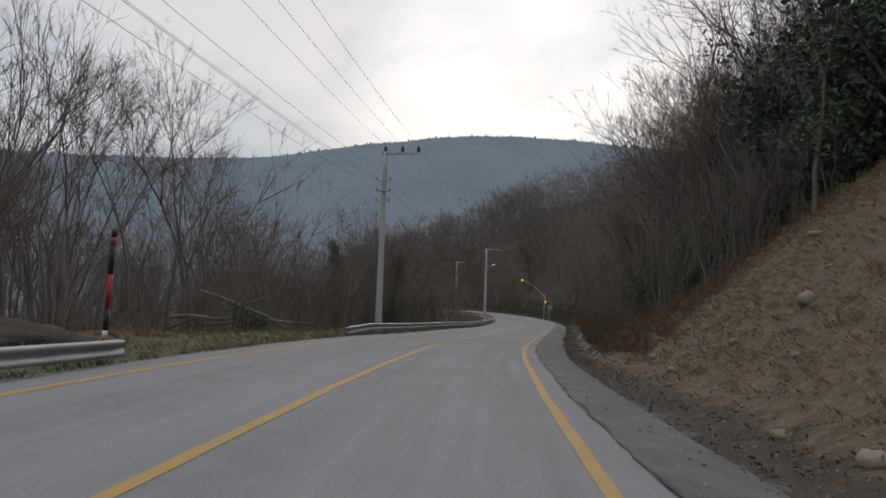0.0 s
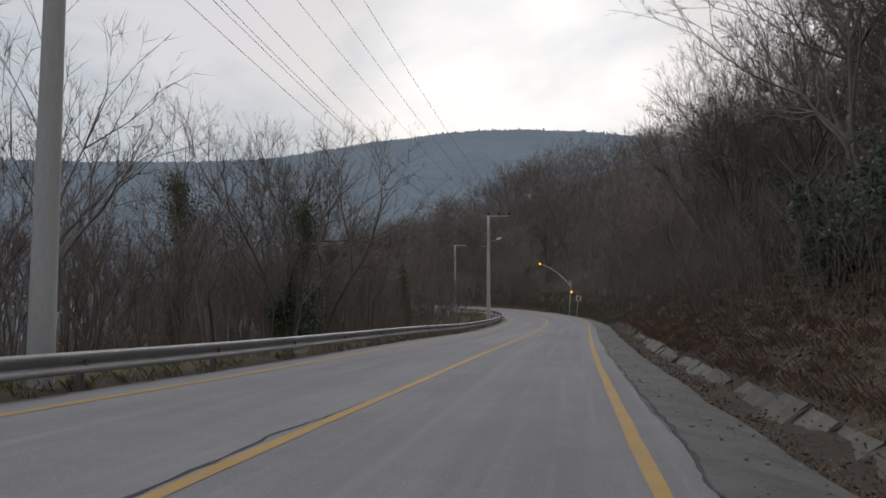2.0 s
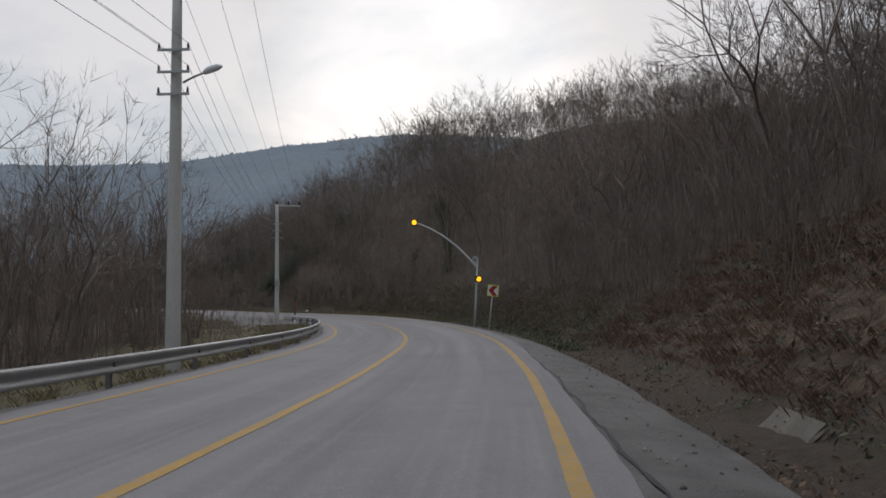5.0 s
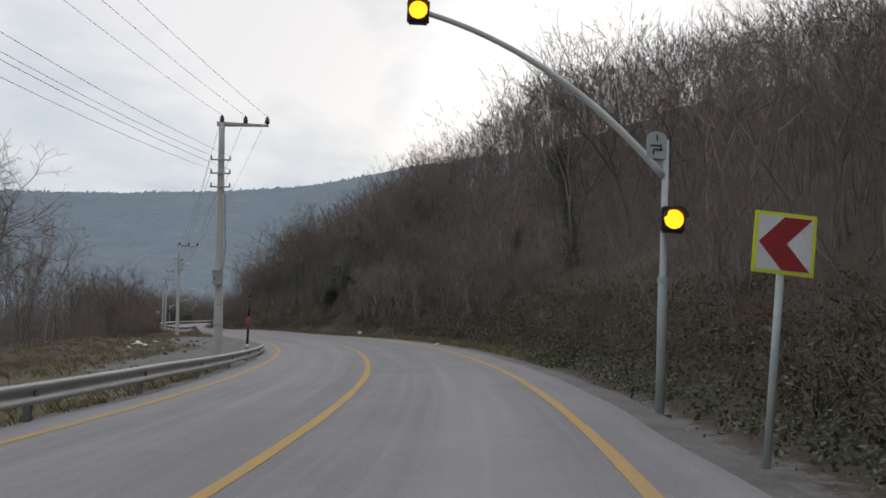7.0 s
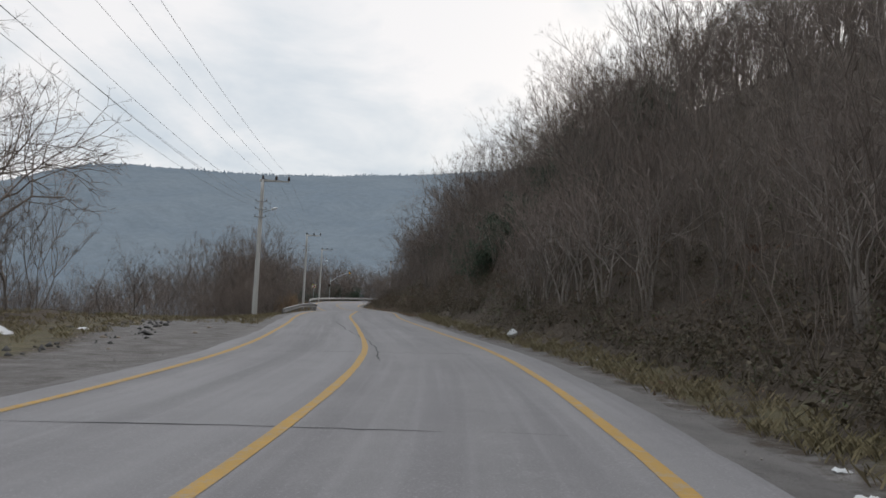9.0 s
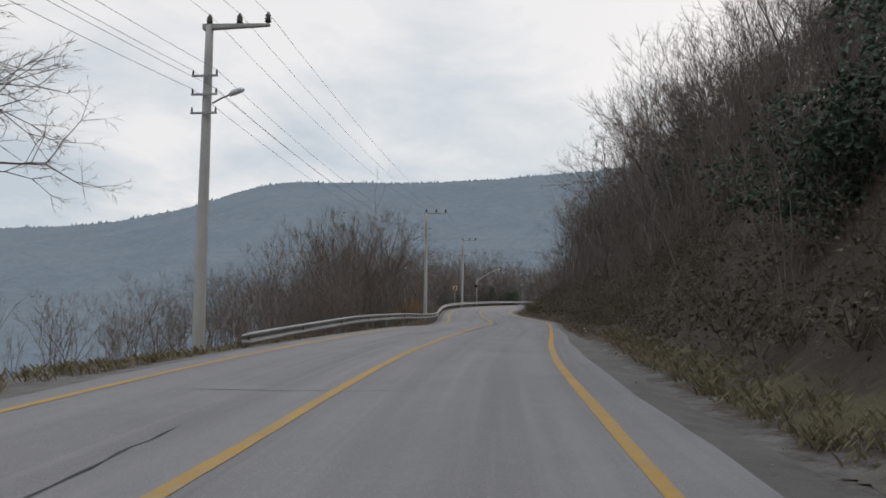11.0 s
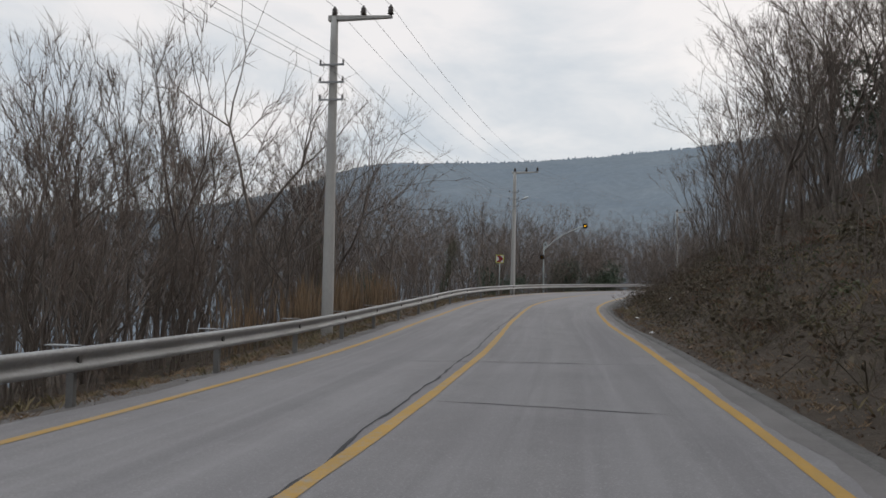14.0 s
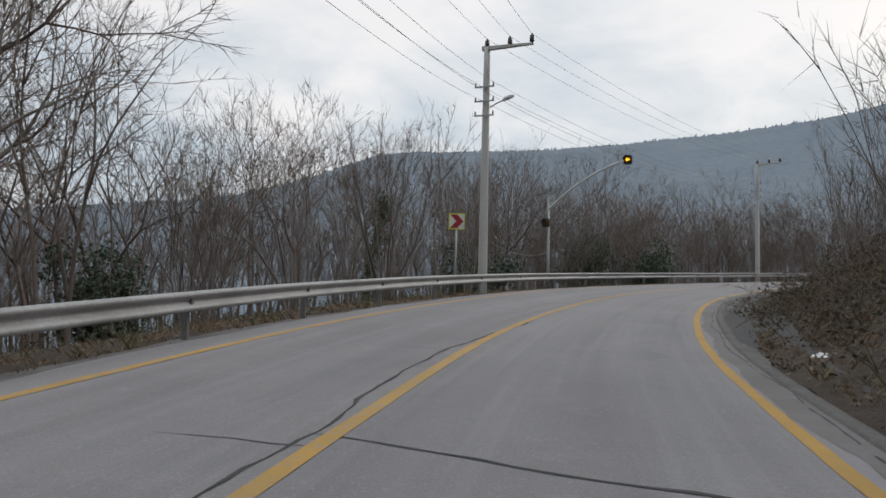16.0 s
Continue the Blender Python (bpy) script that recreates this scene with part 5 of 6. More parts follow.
for count, s0, s1, near, far, side, power, seed in ((430, 1.5, 7.8, 8.0, 22, 1, 1.3, 11), (420, 7.8, 13, 7.0, 20, 1, 1.2, 12), (160, 6.4, 8.8, 6.2, 10, 1, 1.2, 19), (520, 8.6, 13.2, 6.6, 12.5, 1, 1.0, 18), (520, 12.8, 19, 5.2, 12, 1, 1.4, 13),
                                                    (560, 1.2, 8.0, 6.3, 20, -1, 1.1, 14), (80, 0, 1.6, 9.5, 24, -1, 1.2, 15), (560, 13.6, 22, 5.8, 20, -1, 1.1, 16), (120, 8.4, 12.4, 15.5, 26, -1, 1.2, 17)):
    p, st, lat, r = spots(count, s0, s1, near, far, side, power, seed)
    brush.append(rows_of(p, r, 0.35, 0.85, len(SHRUB)))
for count, s0, s1, near, far, side, power, seed in ((300, 1.8, 8.2, 7.6, 20, -1, 1.0, 111), (70, 0.8, 2.0, 13, 26, -1, 1.0, 112), (260, 14.4, 22.5, 7.0, 22, -1, 1.1, 113), (230, 16.8, 23.4, 8, 24, -1, 1.0, 123), (60, 11.8, 12.6, 14, 26, -1, 1.0, 114),
                                                    (180, 2.0, 8.0, 11.5, 34, 1, 1.1, 115), (260, 1.7, 7.0, 8.6, 13.5, 1, 1.0, 121), (110, 6.8, 8.8, 8.5, 20, 1, 1.0, 125), (80, 8.7, 10.0, 13.5, 30, 1, 1.1, 116), (150, 9.9, 13.0, 9.5, 32, 1, 1.1, 122), (190, 9.2, 13.2, 7.2, 12, 1, 1.0, 120), (150, 13.0, 18.0, 6.9, 16, 1, 1.2, 117), (40, 18, 22, 7, 14, 1, 1.0, 118), (45, 8.6, 11.5, 18, 30, -1, 1.0, 119)):
    p, st, lat, r = spots(count, s0, s1, near, far, side, power, seed)
    thicket.append(rows_of(p, r, 0.6, 1.15, len(THICKET)))
scatter("brush", SHRUB, np.concatenate(brush), "tangled dry brown undergrowth at the wood's edge", "brush", M_BRUSH)
scatter("thicket", THICKET, np.concatenate(thicket), "dense leafless thicket of thin upright stems", "thicket", M_WOODS)


def tuft(seed, count, height, spread_, width, lean=0.5):
    """Thin bent blades from one root."""
    r = np.random.RandomState(seed)
    sh = Shape()
    for _ in range(count):
        a, b = r.uniform(0, 6.28, 2)
        h = height * r.uniform(0.5, 1.2)
        o = np.array((math.cos(a), math.sin(a), 0)) * spread_ * r.uniform(0, 1)
        d = np.array((math.cos(b), math.sin(b), 0))
        w = np.array((-d[1], d[0], 0)) * width
        sh.add([o - w, o + w, o + d * h * lean * 0.4 + (0, 0, h * 0.6) + w * 0.6, o + d * h * lean + (0, 0, h)], [(0, 1, 2), (0, 2, 3)])
    return sh


GRASS = [tuft(71 + k, 13, 0.15, 0.18, 0.006, 0.8) for k in range(4)]
FERN = [tuft(81 + k, 38, 0.14, 0.34, 0.0032, 0.9) for k in range(6)]
DRY = [tuft(86 + k, 22, 0.11, 0.24, 0.0034, 1.2) for k in range(6)]
LEAFY = [leaves_on(np.random.RandomState(91 + k), [(0, 0, 0.06)], 0.22, 26, 0.055, 0.35) for k in range(4)]

REED = [tuft(96 + k, 14, 1.9, 0.35, 0.007, 0.12) for k in range(3)]
p, st, lat, r = spots(70, 15.5, 16.5, 6.2, 9.0, -1, 1.0, 37)
scatter("dry_reeds", REED, rows_of(p, r, 0.7, 1.25, len(REED), 0.05), "tall pale dry reeds behind the guard rail", "reeds", M_DRY)

grass = []
for count, s0, s1, near, far, side, power, seed in ((2000, 0.3, 8.6, 4.3, 7.5, -1, 1.6, 31), (700, 11.2, 12.6, 4.6, 10, -1, 1.2, 32), (350, 12.4, 20, 4.4, 6.2, -1, 1.3, 33),
                                                    (1500, 8.3, 12.8, 5.1, 6.4, 1, 1.2, 34), (700, 13, 20, 4.6, 8, 1, 1.3, 35), (1700, 8.4, 12.2, 8.6, 17, -1, 1.0, 36)):
    p, st, lat, r = spots(count, s0, s1, near, far, side, power, seed)
    grass.append(rows_of(p, r, 0.6, 1.5, len(GRASS), 0.02))
scatter("verge_grass", GRASS, np.concatenate(grass), "short yellow-green winter grass on the verges", "grass", M_GRASS)

fern = []
for count, s0, s1, near, far, side, power, seed in ((2800, 1.6, 6.8, 6.9, 13, 1, 1.2, 41), (160, 7.5, 14, 7.5, 14, 1, 1.2, 43), (220, 13, 20, 5.6, 11, 1, 1.2, 44)):
    p, st, lat, r = spots(count, s0, s1, near, far, side, power, seed)
    fern.append(rows_of(p, r, 0.8, 1.8, len(FERN), 0.02))
scatter("bracken", FERN, np.concatenate(fern), "dead red-brown bracken covering the slope", "bracken", M_BRACKEN)

dry = []
for count, s0, s1, near, far, side, power, seed in ((3000, 0.2, 1.7, 6.6, 14, 1, 0.9, 46), (1100, 1.7, 2.8, 7.5, 14, 1, 1.0, 49), (450, 0.3, 1.8, 6.5, 12, -1, 1.0, 47), (1300, 12.8, 18, 4.5, 9, 1, 1.2, 48), (800, 12.4, 20, 4.3, 6.4, -1, 1.2, 50)):
    p, st, lat, r = spots(count, s0, s1, near, far, side, power, seed)
    dry.append(rows_of(p, r, 0.45, 1.15, len(DRY), 0.02))
scatter("dry_grass", DRY, np.concatenate(dry), "matted dry brown grass on the earth bank", "grass", M_DRY)

ivy = []
for count, s0, s1, near, far, side, power, seed in ((800, 6.6, 8.6, 5.3, 8.5, 1, 1.4, 51), (600, 8.2, 11.5, 6.6, 12, 1, 1.2, 52), (420, 11.5, 17, 5.8, 11, 1, 1.2, 53), (260, 2.4, 6.6, 6.4, 11, 1, 1.2, 54), (160, 15.5, 20, 6, 11, -1, 1.2, 55)):
    p, st, lat, r = spots(count, s0, s1, near, far, side, power, seed)
    ivy.append(rows_of(p, r, 0.45, 1.0, len(LEAFY), -0.06))
scatter("ground_ivy", LEAFY, np.concatenate(ivy), "dark green ivy and bramble leaves on the bank", "ivy", M_IVY)

def bramble_mound(seed):
    """A low tangle of arching stems with small leaves."""
    r = np.random.RandomState(seed)
    sh = Shape()
    tops = []
    for _ in range(7):
        a, L, h = r.uniform(0, 6.28), r.uniform(0.5, 1.0), r.uniform(0.3, 0.75)
        pts = [np.array((math.cos(a) * L * t, math.sin(a) * L * t, h * math.sin(math.pi * (0.08 + 0.8 * t)))) for t in np.linspace(0, 1, 4)]
        sh.tube(pts, np.linspace(0.008, 0.004, 4), 3)
        tops += pts[1:]
    lv = leaves_on(r, tops, 0.14, 44, 0.055, 0.8)
    return sh.add(np.concatenate(lv.v), lv.f)


MOUND = [bramble_mound(401 + k) for k in range(5)]
bramble = []
for count, s0, s1, near, far, side, power, seed in ((420, 7.0, 9.6, 6.2, 11, 1, 1.4, 71), (400, 9.4, 13.2, 6.2, 10, 1, 1.4, 72), (330, 13, 18, 5.0, 9.5, 1, 1.2, 73), (90, 3, 7, 7.2, 12, 1, 1.0, 74)):
    p, st, lat, r = spots(count, s0, s1, near, far, side, power, seed)
    bramble.append(rows_of(p, r, 0.6, 1.3, len(MOUND), 0.08))
scatter("bramble", MOUND, np.concatenate(bramble), "arching bramble tangles with dull green and brown leaves", "bramble", M_BRAMBLE)

litter = []
for count, s0, s1, near, far, side, power, seed in ((1500, 0.3, 6.8, 5.0, 8.5, 1, 1.2, 61), (450, 6.8, 12.8, 5.0, 10, 1, 1.2, 62), (900, 12.8, 18, 4.25, 8, 1, 1.3, 64), (250, 1, 8, 5, 10, -1, 1.2, 63)):
    p, st, lat, r = spots(count, s0, s1, near, far, side, power, seed)
    litter.append(rows_of(p, r, 0.4, 0.85, len(LEAFY), 0.03))
scatter("fallen_leaves", LEAFY, np.concatenate(litter), "scattered brown fallen leaves along the bank", "leaves", M_LITTER)


# ---------------------------------------------------------------- evergreens


def evergreen(seed, height, width, label, leaf=0.11, count=5200):
    r = np.random.RandomState(seed)
    ob = thing("evergreen_shrub", label, "shrub", "evergreens on the bank")
    sh, cs = Shape(), []
    for k in range(9):
        a, el = r.uniform(0, 6.28), r.uniform(0.5, 1.35)
        d = np.array((math.cos(a) * math.cos(el) * width / height * 1.6, math.sin(a) * math.cos(el) * width / height * 1.6, math.sin(el)))
        L = height * r.uniform(0.7, 1.0)
        pts = [np.array((0, 0, -0.3)) + d * L * t + np.array((0, 0, -0.08 * L * t * t)) for t in np.linspace(0, 1, 6)]
        sh.tube(pts, np.linspace(0.06, 0.015, 6), 5, tip=True)
        for t in np.linspace(0.3, 1.0, 9):
            cs.append(np.array((0, 0, -0.3)) + d * L * t + r.normal(0, width * 0.16, 3))
    part("stem", sh, M_BARK, ob, "", True)
    part("foliage", leaves_on(r, cs, width * 0.13, count, leaf, 0.7), M_LEAF, ob, "dark green leaves")
    return ob


greens = [evergreen(5, 5.5, 3.0, "dark evergreen tree hanging over the bank"), evergreen(6, 3.2, 2.2, "dense dark green evergreen shrub", 0.09), evergreen(7, 4.2, 2.4, "loose dark green evergreen bush", 0.1)]
first_green = [True, True, True]
for which, x, y, size in ((0, 15.0, 27.0, 1.5), (0, 16.4, 31.5, 1.7), (2, 13.8, 24.0, 1.3), (0, 14.5, 21.0, 1.5), (2, 17.5, 36.0, 1.5), (0, 18.0, 25.0, 1.8), (1, 13.8, 31.0, 1.0), (2, 15.2, 33.0, 1.0), (1, 18.0, 47.0, 1.1), (2, 12.3, 36.2, 0.9), (1, 13.5, 43.0, 1.0), (2, 15.0, 50.5, 0.9), (1, 13.4, 38.5, 1.0), (2, 14.6, 46.5, 0.9), (2, 19.5, 52.0, 1.0), (1, 19.5, 60.0, 1.1), (1, 21.0, 66.0, 1.0),
                          (2, -2.6, 57.4, 0.62), (1, -3.8, 61.2, 0.7), (2, 8.2, 185.0, 1.0), (1, 6.0, 188.0, 1.1), (2, 3.5, 193.0, 1.2), (1, 9.5, 180.0, 1.0), (2, 1.9, 178.2, 0.75), (2, -1.4, 181.3, 0.7), (0, 4.2, 177.2, 0.6), (1, 0.6, 179.4, 0.9), (2, 6.4, 174.9, 0.6), (1, 2.0, 186.0, 0.8), (2, -1.5, 196.0, 0.9),
                          (1, 22.5, 170.0, 1.0), (2, -8.5, 205.0, 1.2), (0, -20.0, 227.0, 0.9), (0, -24.5, 236.0, 0.8), (2, -13.0, 214.5, 1.1), (2, -11.5, 211.0, 1.1), (1, -15.0, 220.0, 1.0), (2, -55.5, 240.5, 0.75), (1, -60.0, 262.0, 1.0), (2, -61.0, 276.0, 1.0), (1, -59.0, 281.0, 1.1), (1, -7.5, 30.5, 0.4)):
    m = pose(x, y, ground_z(x, y) - 0.1, 0, 0, random.uniform(0, 360)) @ Matrix.Scale(size, 4)
    if first_green[which]:
        greens[which].matrix_basis = m
        first_green[which] = False
    else:
        copy_thing(greens[which], m).matrix_basis = m

# ---------------------------------------------------------------- cracks in the road


def crack(name, pts, width, label, seed=1, step=0.25):
    """A ragged dark line on the road through stations and lateral places."""
    r = np.random.RandomState(seed)
    pts = np.array(pts, float)
    q = on_road(pts[:, 0], pts[:, 1])
    d = np.r_[0, np.cumsum(np.linalg.norm(np.diff(q, axis=0), axis=1))]
    n = max(3, int(d[-1] / step))
    t = np.linspace(0, d[-1], n)
    s, lat = np.interp(t, d, pts[:, 0]), np.interp(t, d, pts[:, 1])
    wig = np.convolve(r.normal(0, 1, n + 4), np.ones(5) / 5, "valid") * 0.07
    along = abs(pts[-1, 0] - pts[0, 0]) * 15 > abs(pts[-1, 1] - pts[0, 1])
    s2, l2 = (s, lat + wig) if along else (s + wig / 15, lat)
    w = width * np.clip(r.uniform(0.3, 1.2, n) * np.minimum(1, np.minimum(np.arange(n), np.arange(n)[::-1]) / 3 + 0.1), 0.1, None)
    a, b = (on_road(s2, l2 - w, 0.004), on_road(s2, l2 + w, 0.004)) if along else (on_road(s2 + w / 15, l2, 0.004), on_road(s2 - w / 15, l2, 0.004))
    ob = new(name, Shape().sheet(np.stack([a, b], 1)).mesh(name, M_TAR))
    return tagged(ob, label, "crack", kind="structure")


SEAM = "dark open seam in the asphalt along the centre line"
CROSS = "dark crack running across the lane"
for k, (pts, w) in enumerate((([(12.62, 0.05), (12.81, 0.10), (13.05, 0.27), (13.5, 0.40), (13.86, 0.36), (14.2, 0.12), (14.45, -0.15), (14.9, -0.26), (15.3, -0.3), (15.9, -0.19), (16.3, -0.22), (16.7, -0.28), (17.1, 0.1)], 0.024),
                              ([(12.9, 0.30), (13.3, 0.45), (13.7, 0.52), (14.0, 0.36), (14.3, 0.12)], 0.016),
                              ([(9.98, 0.38), (10.15, 0.36), (10.38, 0.18), (10.47, 0.10), (10.72, -0.24), (11.1, -0.62), (11.44, -0.95)], 0.022), ([(1.62, -0.42), (1.75, -0.45), (1.91, -0.45), (2.12, -0.34), (2.31, -0.18), (2.69, -0.05)], 0.022),
                              ([(2.0, -0.08), (3.0, 0.06), (3.6, -0.06)], 0.012))):
    crack("road_seam", pts, w, SEAM, 100 + k)
for k, (pts, w) in enumerate((([(10.11, -3.5), (10.145, -0.7), (10.135, 3.2)], 0.02), ([(9.46, -3.0), (9.465, -0.1), (9.455, 1.6)], 0.02), ([(9.46, 2.0), (9.45, 2.9)], 0.014), ([(10.77, -3.3), (10.82, 0.9)], 0.02),
                              ([(10.41, -2.4), (10.43, -0.1)], 0.018), ([(13.13, -2.7), (13.125, -0.1), (13.055, 3.2)], 0.018), ([(13.7, 0.6), (13.69, 1.7)], 0.03), ([(13.45, 1.9), (13.435, 3.3)], 0.02),
                              ([(14.595, 0.0), (14.545, 2.9)], 0.025), ([(14.945, -1.6), (14.93, 0.34), (14.895, 3.2)], 0.032), ([(16.36, -0.2), (16.33, 1.3), (16.29, 3.2)], 0.035), ([(16.34, -1.3), (16.335, 0.0)], 0.022),
                              ([(16.0, -1.3), (16.0, -0.2)], 0.022), ([(16.725, -1.5), (16.72, -0.3)], 0.02), ([(7.8, -2.5), (7.9, -0.9)], 0.014), ([(12.3, -1.2), (12.28, 2.0)], 0.016), ([(11.6, -2.9), (11.62, 1.1)], 0.016))):
    crack("cross_crack", pts, w, CROSS, 140 + k)
crack("edge_crack", [(s, 3.78 + 0.03 * math.sin(s * 5)) for s in np.linspace(-1, 6.6, 120)], 0.024, "dark broken joint at the asphalt's edge", 180)
crack("edge_crack", [(s, 3.80 + 0.03 * math.sin(s * 4)) for s in np.linspace(15.2, 19.4, 80)], 0.014, "dark broken joint at the asphalt's edge", 181)
for k in range(9):
    crack("ditch_crack", [(16.5 + k * 0.2, 4.12), (16.52 + k * 0.2, 4.3)], 0.02, "dark joint across the ditch's edge", 190 + k)

# ---------------------------------------------------------------- ditch lining, rocks, logs, litter


def lump(seed, size, detail=2, rough=0.25):
    """An uneven stone."""
    bm = bmesh.new()
    bmesh.ops.create_icosphere(bm, subdivisions=detail, radius=1.0)
    for v in bm.verts:
        k = 1 + rough * noise.noise(v.co * 1.3 + Vector((seed * 7.1, 0, 0))) + rough * 0.5 * noise.noise(v.co * 3 + Vector((seed, 5, 0)))
        v.co = Vector((v.co.x * size[0], v.co.y * size[1], v.co.z * size[2])) * k
    me = bpy.data.meshes.new("stone")
    bm.to_mesh(me)
    bm.free()
    return me


def slab(seed):
    """A tilted concrete ditch slab with broken edges."""
    r = np.random.RandomState(seed)
    bm = bmesh.new()
    bmesh.ops.create_cube(bm, size=1.0)
    bmesh.ops.subdivide_edges(bm, edges=bm.edges[:], cuts=3, use_grid_fill=True)
    for v in bm.verts:
        edge = max(abs(v.co.x), abs(v.co.y)) > 0.4
        v.co += Vector(r.normal(0, 0.014 if edge else 0.006, 3))
        v.co = Vector((v.co.x * 0.78, v.co.y * 1.56, v.co.z * 0.14))
    me = bpy.data.meshes.new("ditch_slab")
    bm.to_mesh(me)
    bm.free()
    me.materials.append(M_DITCH)
    return me


slabs = [slab(k) for k in range(5)]
r = np.random.RandomState(77)
for s in np.arange(1.72, 5.7, 0.103):
    if r.rand() < 0.17:
        continue
    p = on_road(s, 6.30 + r.normal(0, 0.04), -0.40)
    ob = new("ditch_slab", slabs[r.randint(5)])
    ob.matrix_basis = pose(p[0], p[1], p[2] - 0.06 + r.normal(0, 0.035), r.normal(0, 1.6), -40 + r.normal(0, 2.5), yaw_at(s) + r.normal(0, 1.2)) @ Matrix.Scale(r.uniform(0.985, 1.03), 4)
    tagged(ob, "weathered concrete slab lining the roadside ditch", "concrete slab", "ditch lining slabs")


def stone(x, y, size, seed, label, mat=M_ROCK, sink=0.3, z=None):
    me = lump(seed, size)
    me.materials.append(mat)
    me.shade_smooth()
    ob = new("rock", me)
    ob.matrix_basis = pose(x, y, (ground_z(x, y) if z is None else z) + size[2] * (1 - 2 * sink) * 0.8, 0, 0, seed * 47)
    tagged(ob, label, "rock", "loose rocks on the bank")


stone(7.37, 14.2, (0.28, 0.2, 0.18), 1, "pale rock lodged in the earth bank")
stone(4.45, 7.3, (0.17, 0.14, 0.13), 3, "squarish pale boulder at the bank's foot")
for k in range(60):
    s, d = r.uniform(0.2, 2.6), 5.3 + 8 * r.rand() ** 1.5
    p = on_road(s, d)
    q = 0.03 + 0.10 * r.rand() ** 2
    stone(p[0], p[1], (q * 1.2, q, q * 0.7), 10 + k, "small loose rock on the earth bank")
for k in range(30):
    s, d = r.uniform(8.6, 11.8), -r.uniform(4.6, 11)
    p = on_road(s, d)
    q = r.uniform(0.03, 0.09)
    stone(p[0], p[1], (q * 1.3, q, q * 0.6), 90 + k, "loose stone on the gravel lay-by")


def pebble(seed):
    """A small angular stone."""
    q = np.random.RandomState(seed)
    v = np.array([(1, 0, 0), (-1, 0, 0), (0, 1, 0), (0, -1, 0), (0, 0, 0.7), (0, 0, -0.5)], float) * q.uniform(0.6, 1.2, (6, 1)) + q.normal(0, 0.15, (6, 3))
    return Shape().add(v, [(0, 2, 4), (2, 1, 4), (1, 3, 4), (3, 0, 4), (2, 0, 5), (1, 2, 5), (3, 1, 5), (0, 3, 5)])


PEBBLE = [pebble(501 + k) for k in range(6)]
grit = []
for count, s0, s1, a0, a1, seed in ((3600, -0.3, 6.6, 3.95, 6.0, 81), (500, 6.6, 12.6, 4.3, 5.6, 82), (260, 12.6, 16.3, 4.15, 5.2, 83), (500, 8.6, 11.8, -11.0, -4.6, 84), (250, 12.5, 17, -4.9, -4.0, 85), (700, 0.2, 2.2, 5.6, 8.5, 86), (500, 8.9, 11.9, -9.4, -7.2, 87)):
    q = np.random.RandomState(seed)
    p = on_road(q.uniform(s0, s1, count), q.uniform(min(a0, a1), max(a0, a1), count))
    z = land(p[:, :2])[0]
    st, lat, rz = nearest(p[:, :2])
    cap = rz + np.interp(np.abs(lat), (3.4, 3.8, 4.3, 4.9, 5.4), (-0.008, -0.012, -0.04, -0.13, -0.3))
    top = np.where(np.abs(lat) < 5.0, np.maximum(z, cap), z)
    grit.append(np.column_stack([p[:, :2], top + 0.004, 0.008 + 0.034 * q.uniform(0, 1, count) ** 5, q.uniform(0, 6.28, count), q.randint(0, 6, count)]))
q = np.random.RandomState(88)
sc = q.uniform(9.2, 11.9, 150)
p = on_road(sc, -8.2 + 0.9 * np.sin(sc * 3 + 1.5) + q.normal(0, 0.35, 150))
clods = np.column_stack([p[:, :2], land(p[:, :2])[0] + 0.02, 0.04 + 0.16 * q.uniform(0, 1, 150) ** 2.5, q.uniform(0, 6.28, 150), q.randint(0, 6, 150)])
scatter("earth_clods", PEBBLE, clods, "dark clods of dumped earth and broken asphalt", "earth", M_PAVED)
scatter("shoulder_grit", PEBBLE, np.concatenate(grit), "loose grey and brown stones along the road's edges", "stones", M_GRIT)


def white_sack():
    """A crumpled white sack leaning in the grass."""
    me = lump(57, (0.15, 0.11, 0.19), 3, 0.5)
    for v in me.vertices:
        k = abs(noise.noise(v.co * 9.0)) * 0.05
        v.co += v.normal * k
        if v.co.z > 0.1:
            v.co.x *= 0.8
    me.materials.append(M_WHITE)
    ob = new("white_sack", me)
    ob.matrix_basis = pose(5.05, 163.2, ground_z(5.05, 163.2) + 0.15, 6, -16, 40)
    tagged(ob, "crumpled dirty white sack leaning in roadside grass", "sack")


white_sack()


def log(pts, r0, r1, label, mat):
    ob = new("fallen_branch", Shape().tube(pts, np.linspace(r0, r1, len(pts)), 8, cap=True).mesh("fallen_branch", mat, True))
    tagged(ob, label, "branch", "fallen branches")


def log_line(a, b, h0, h1, bow, r0, r1, label, mat):
    pts = []
    for t in np.linspace(0, 1, 9):
        x, y = a[0] + (b[0] - a[0]) * t, a[1] + (b[1] - a[1]) * t
        pts.append((x, y + 0.15 * math.sin(t * 9), ground_z(x, y) + h0 + (h1 - h0) * t + bow * math.sin(math.pi * t)))
    log(pts, r0, r1, label, mat)


log_line((-10.4, 33.5), (-6.6, 34.5), 2.1, 0.15, 0.1, 0.05, 0.09, "pale bare branch fallen against the brush", M_BARK_PALE)
log_line((-11.4, 32.5), (-6.2, 33.8), 0.9, 0.35, 0.1, 0.09, 0.05, "long fallen trunk lying in the brush", M_BARK_PALE)
log_line((-10.5, 35.0), (-5.5, 35.6), 0.5, 0.3, 0.2, 0.07, 0.04, "fallen dark branch in the undergrowth", M_BARK)
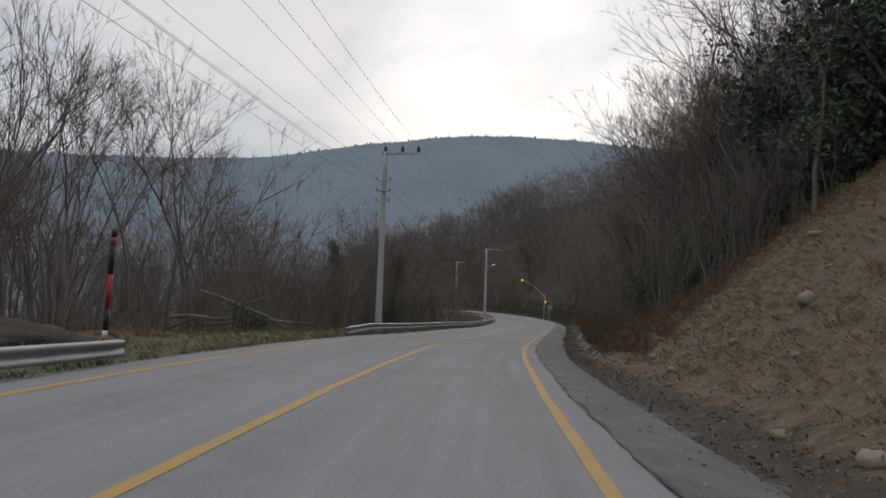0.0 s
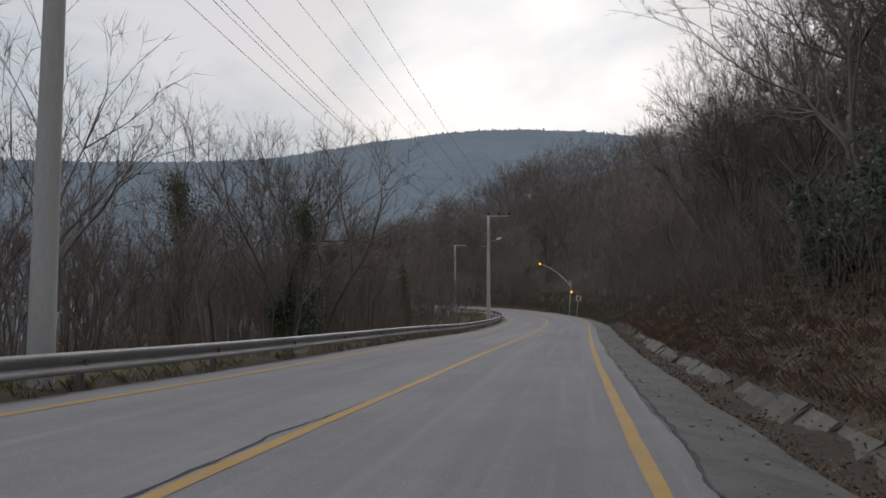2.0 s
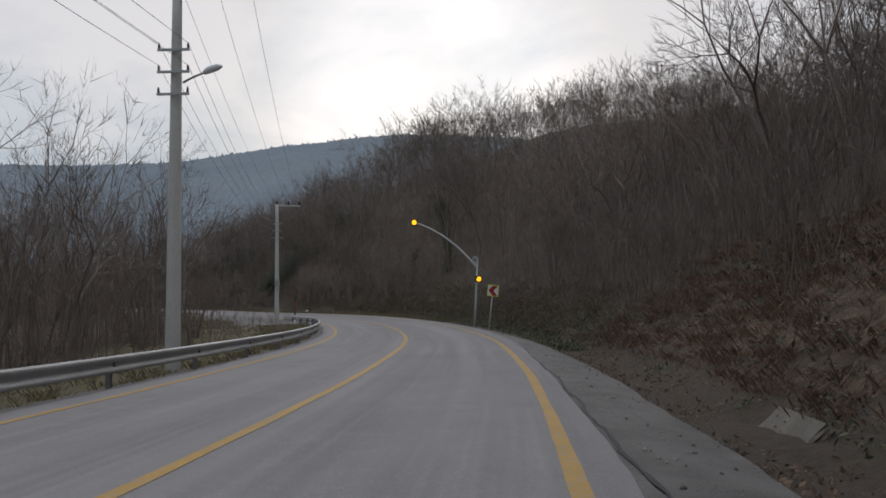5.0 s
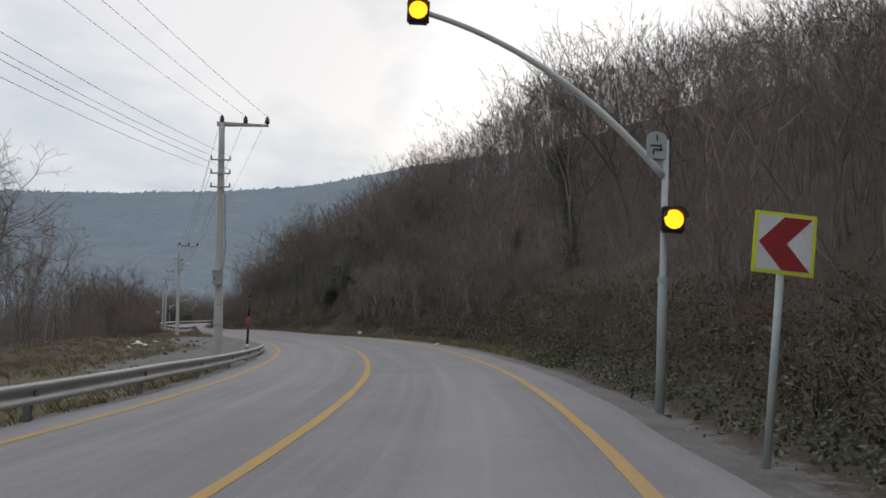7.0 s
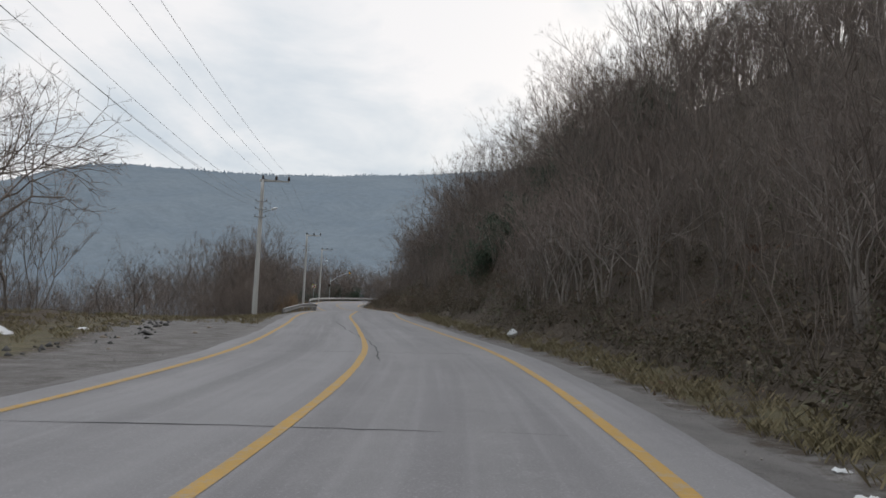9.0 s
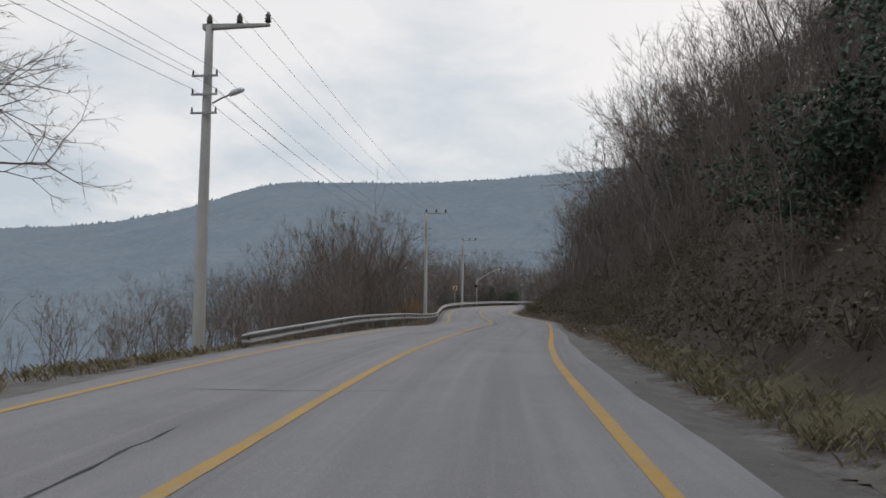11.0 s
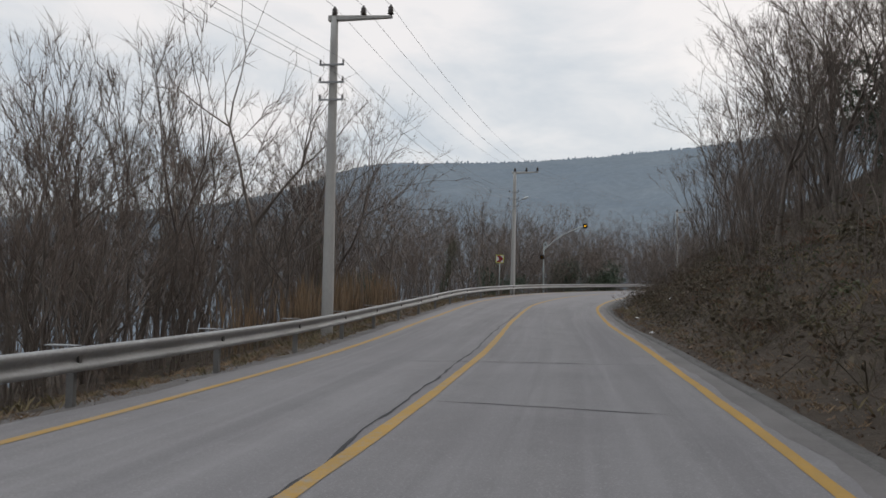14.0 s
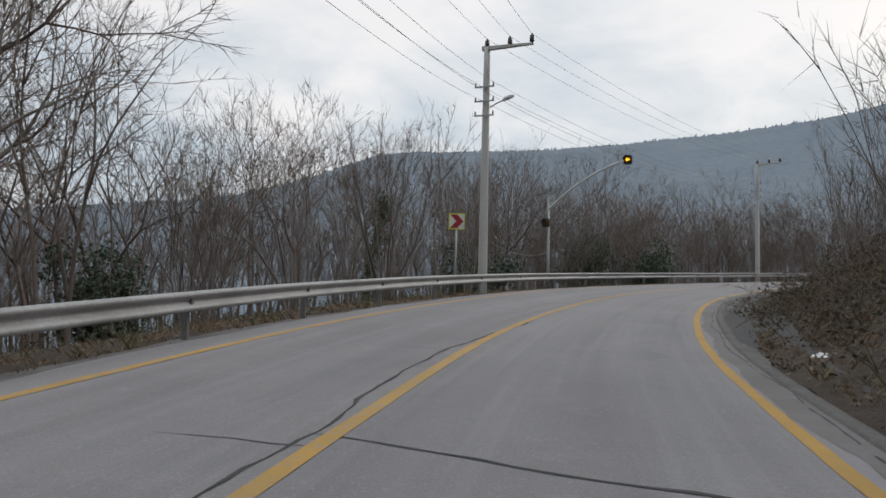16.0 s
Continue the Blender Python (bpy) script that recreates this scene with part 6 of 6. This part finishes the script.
log_line((-12.0, 34.0), (-7.0, 32.0), 0.4, 1.4, 0.1, 0.06, 0.03, "fallen dark branch in the undergrowth", M_BARK)
log_line((16.6, 144.0), (17.6, 146.5), 0.3, 0.5, 0.2, 0.03, 0.012, "pale dead branch lying on the bank", M_BARK_PALE)


def rag(name, x, y, size, mat, seed, label, category, lift=0.0):
    """A crumpled piece of plastic or paper."""
    q = np.random.RandomState(seed)
    n = 7
    u, v = np.meshgrid(np.linspace(-1, 1, n), np.linspace(-1, 1, n))
    h = np.abs(q.normal(0, 0.22, (n, n))) * (1 - 0.6 * np.maximum(np.abs(u), np.abs(v))) + 0.25 * (1 - np.maximum(np.abs(u), np.abs(v)))
    g = np.stack([u * size * (1 + 0.15 * q.normal(0, 1, (n, n))), v * size * 0.7 * (1 + 0.15 * q.normal(0, 1, (n, n))), h * size], 2)
    ob = new(name, Shape().sheet(g).mesh(name, mat, True))
    ob.matrix_basis = pose(x, y, ground_z(x, y) + 0.02 + lift, 0, 0, seed * 37)
    tagged(ob, label, category, "roadside litter")


for k, (s, lat, size, mat, lab) in enumerate(((4.43, 4.75, 0.16, M_PLASTIC_BLUE, "crumpled blue plastic bag on the shoulder"), (4.69, 4.9, 0.07, M_WHITE, "scrap of white litter"), (3.91, 4.9, 0.08, M_WHITE, "scrap of white litter"),
                                          (3.43, 4.9, 0.08, M_WHITE, "scrap of white litter"), (1.98, 4.5, 0.10, M_WHITE, "scrap of white litter"), (13.17, 4.9, 0.14, M_WHITE, "crumpled white litter below the bank"), (13.0, 4.95, 0.10, M_WHITE, "scrap of white litter"),
                                          (15.56, 4.4, 0.10, M_WHITE, "scrap of white litter"), (16.08, 4.7, 0.10, M_WHITE, "scrap of white litter"), (16.2, 6.2, 0.16, M_WHITE, "crumpled white litter on the bank"), (16.84, 5.0, 0.2, M_WHITE, "crumpled white litter below the bank"),
                                          (9.4, 5.0, 0.08, M_WHITE, "scrap of white litter"), (9.34, 4.7, 0.10, M_WHITE, "scrap of white litter"), (10.48, -10.9, 0.36, M_WHITE, "heap of dumped white plastic"), (10.3, -10.4, 0.2, M_WHITE, "scrap of white litter"),
                                          (10.05, -11.2, 0.2, M_WHITE, "scrap of white litter"), (9.9, -9.2, 0.15, M_WHITE, "scrap of white litter"), (10.7, -9.6, 0.2, M_WHITE, "scrap of white litter"), (8.9, 5.2, 0.07, M_WHITE, "scrap of white litter"), (10.1, 5.6, 0.07, M_WHITE, "scrap of white litter"),
                                          (11.35, 5.0, 0.25, M_DITCH, "broken grey rubble beside the shoulder"), (11.2, 5.2, 0.2, M_DITCH, "broken grey rubble beside the shoulder"))):
    p = on_road(s, lat)
    rag("litter", p[0], p[1], size, mat, 300 + k, lab, "litter")

for k in range(12):
    s, lat = r.uniform(9.2, 11.2), -r.uniform(7.5, 11.5)
    p = on_road(s, lat)
    w, d = r.uniform(0.15, 0.6), r.uniform(0.08, 0.2)
    ob = new("rubble_plank", Shape().box((0, 0, 0.03), (w, d, 0.05)).mesh("rubble_plank", M_BARK if k % 2 else M_DITCH))
    ob.matrix_basis = pose(p[0], p[1], ground_z(p[0], p[1]) + 0.01, r.normal(0, 5), r.normal(0, 5), r.uniform(0, 180))
    tagged(ob, "broken board lying among dumped rubble", "rubble", "dumped rubble")

# a low mound of dry earth behind the first rail
mound = lump(31, (2.4, 1.5, 0.55), 4, 0.3)
mound.materials.append(M_GROUND)
mound.shade_smooth()
ob = new("earth_mound", mound)
ob.matrix_basis = pose(-9.5, 15.5, ground_z(-9.5, 15.5) - 0.05, 0, 0, 30)
tagged(ob, "low mound of dumped brown earth with dry grass", "mound")
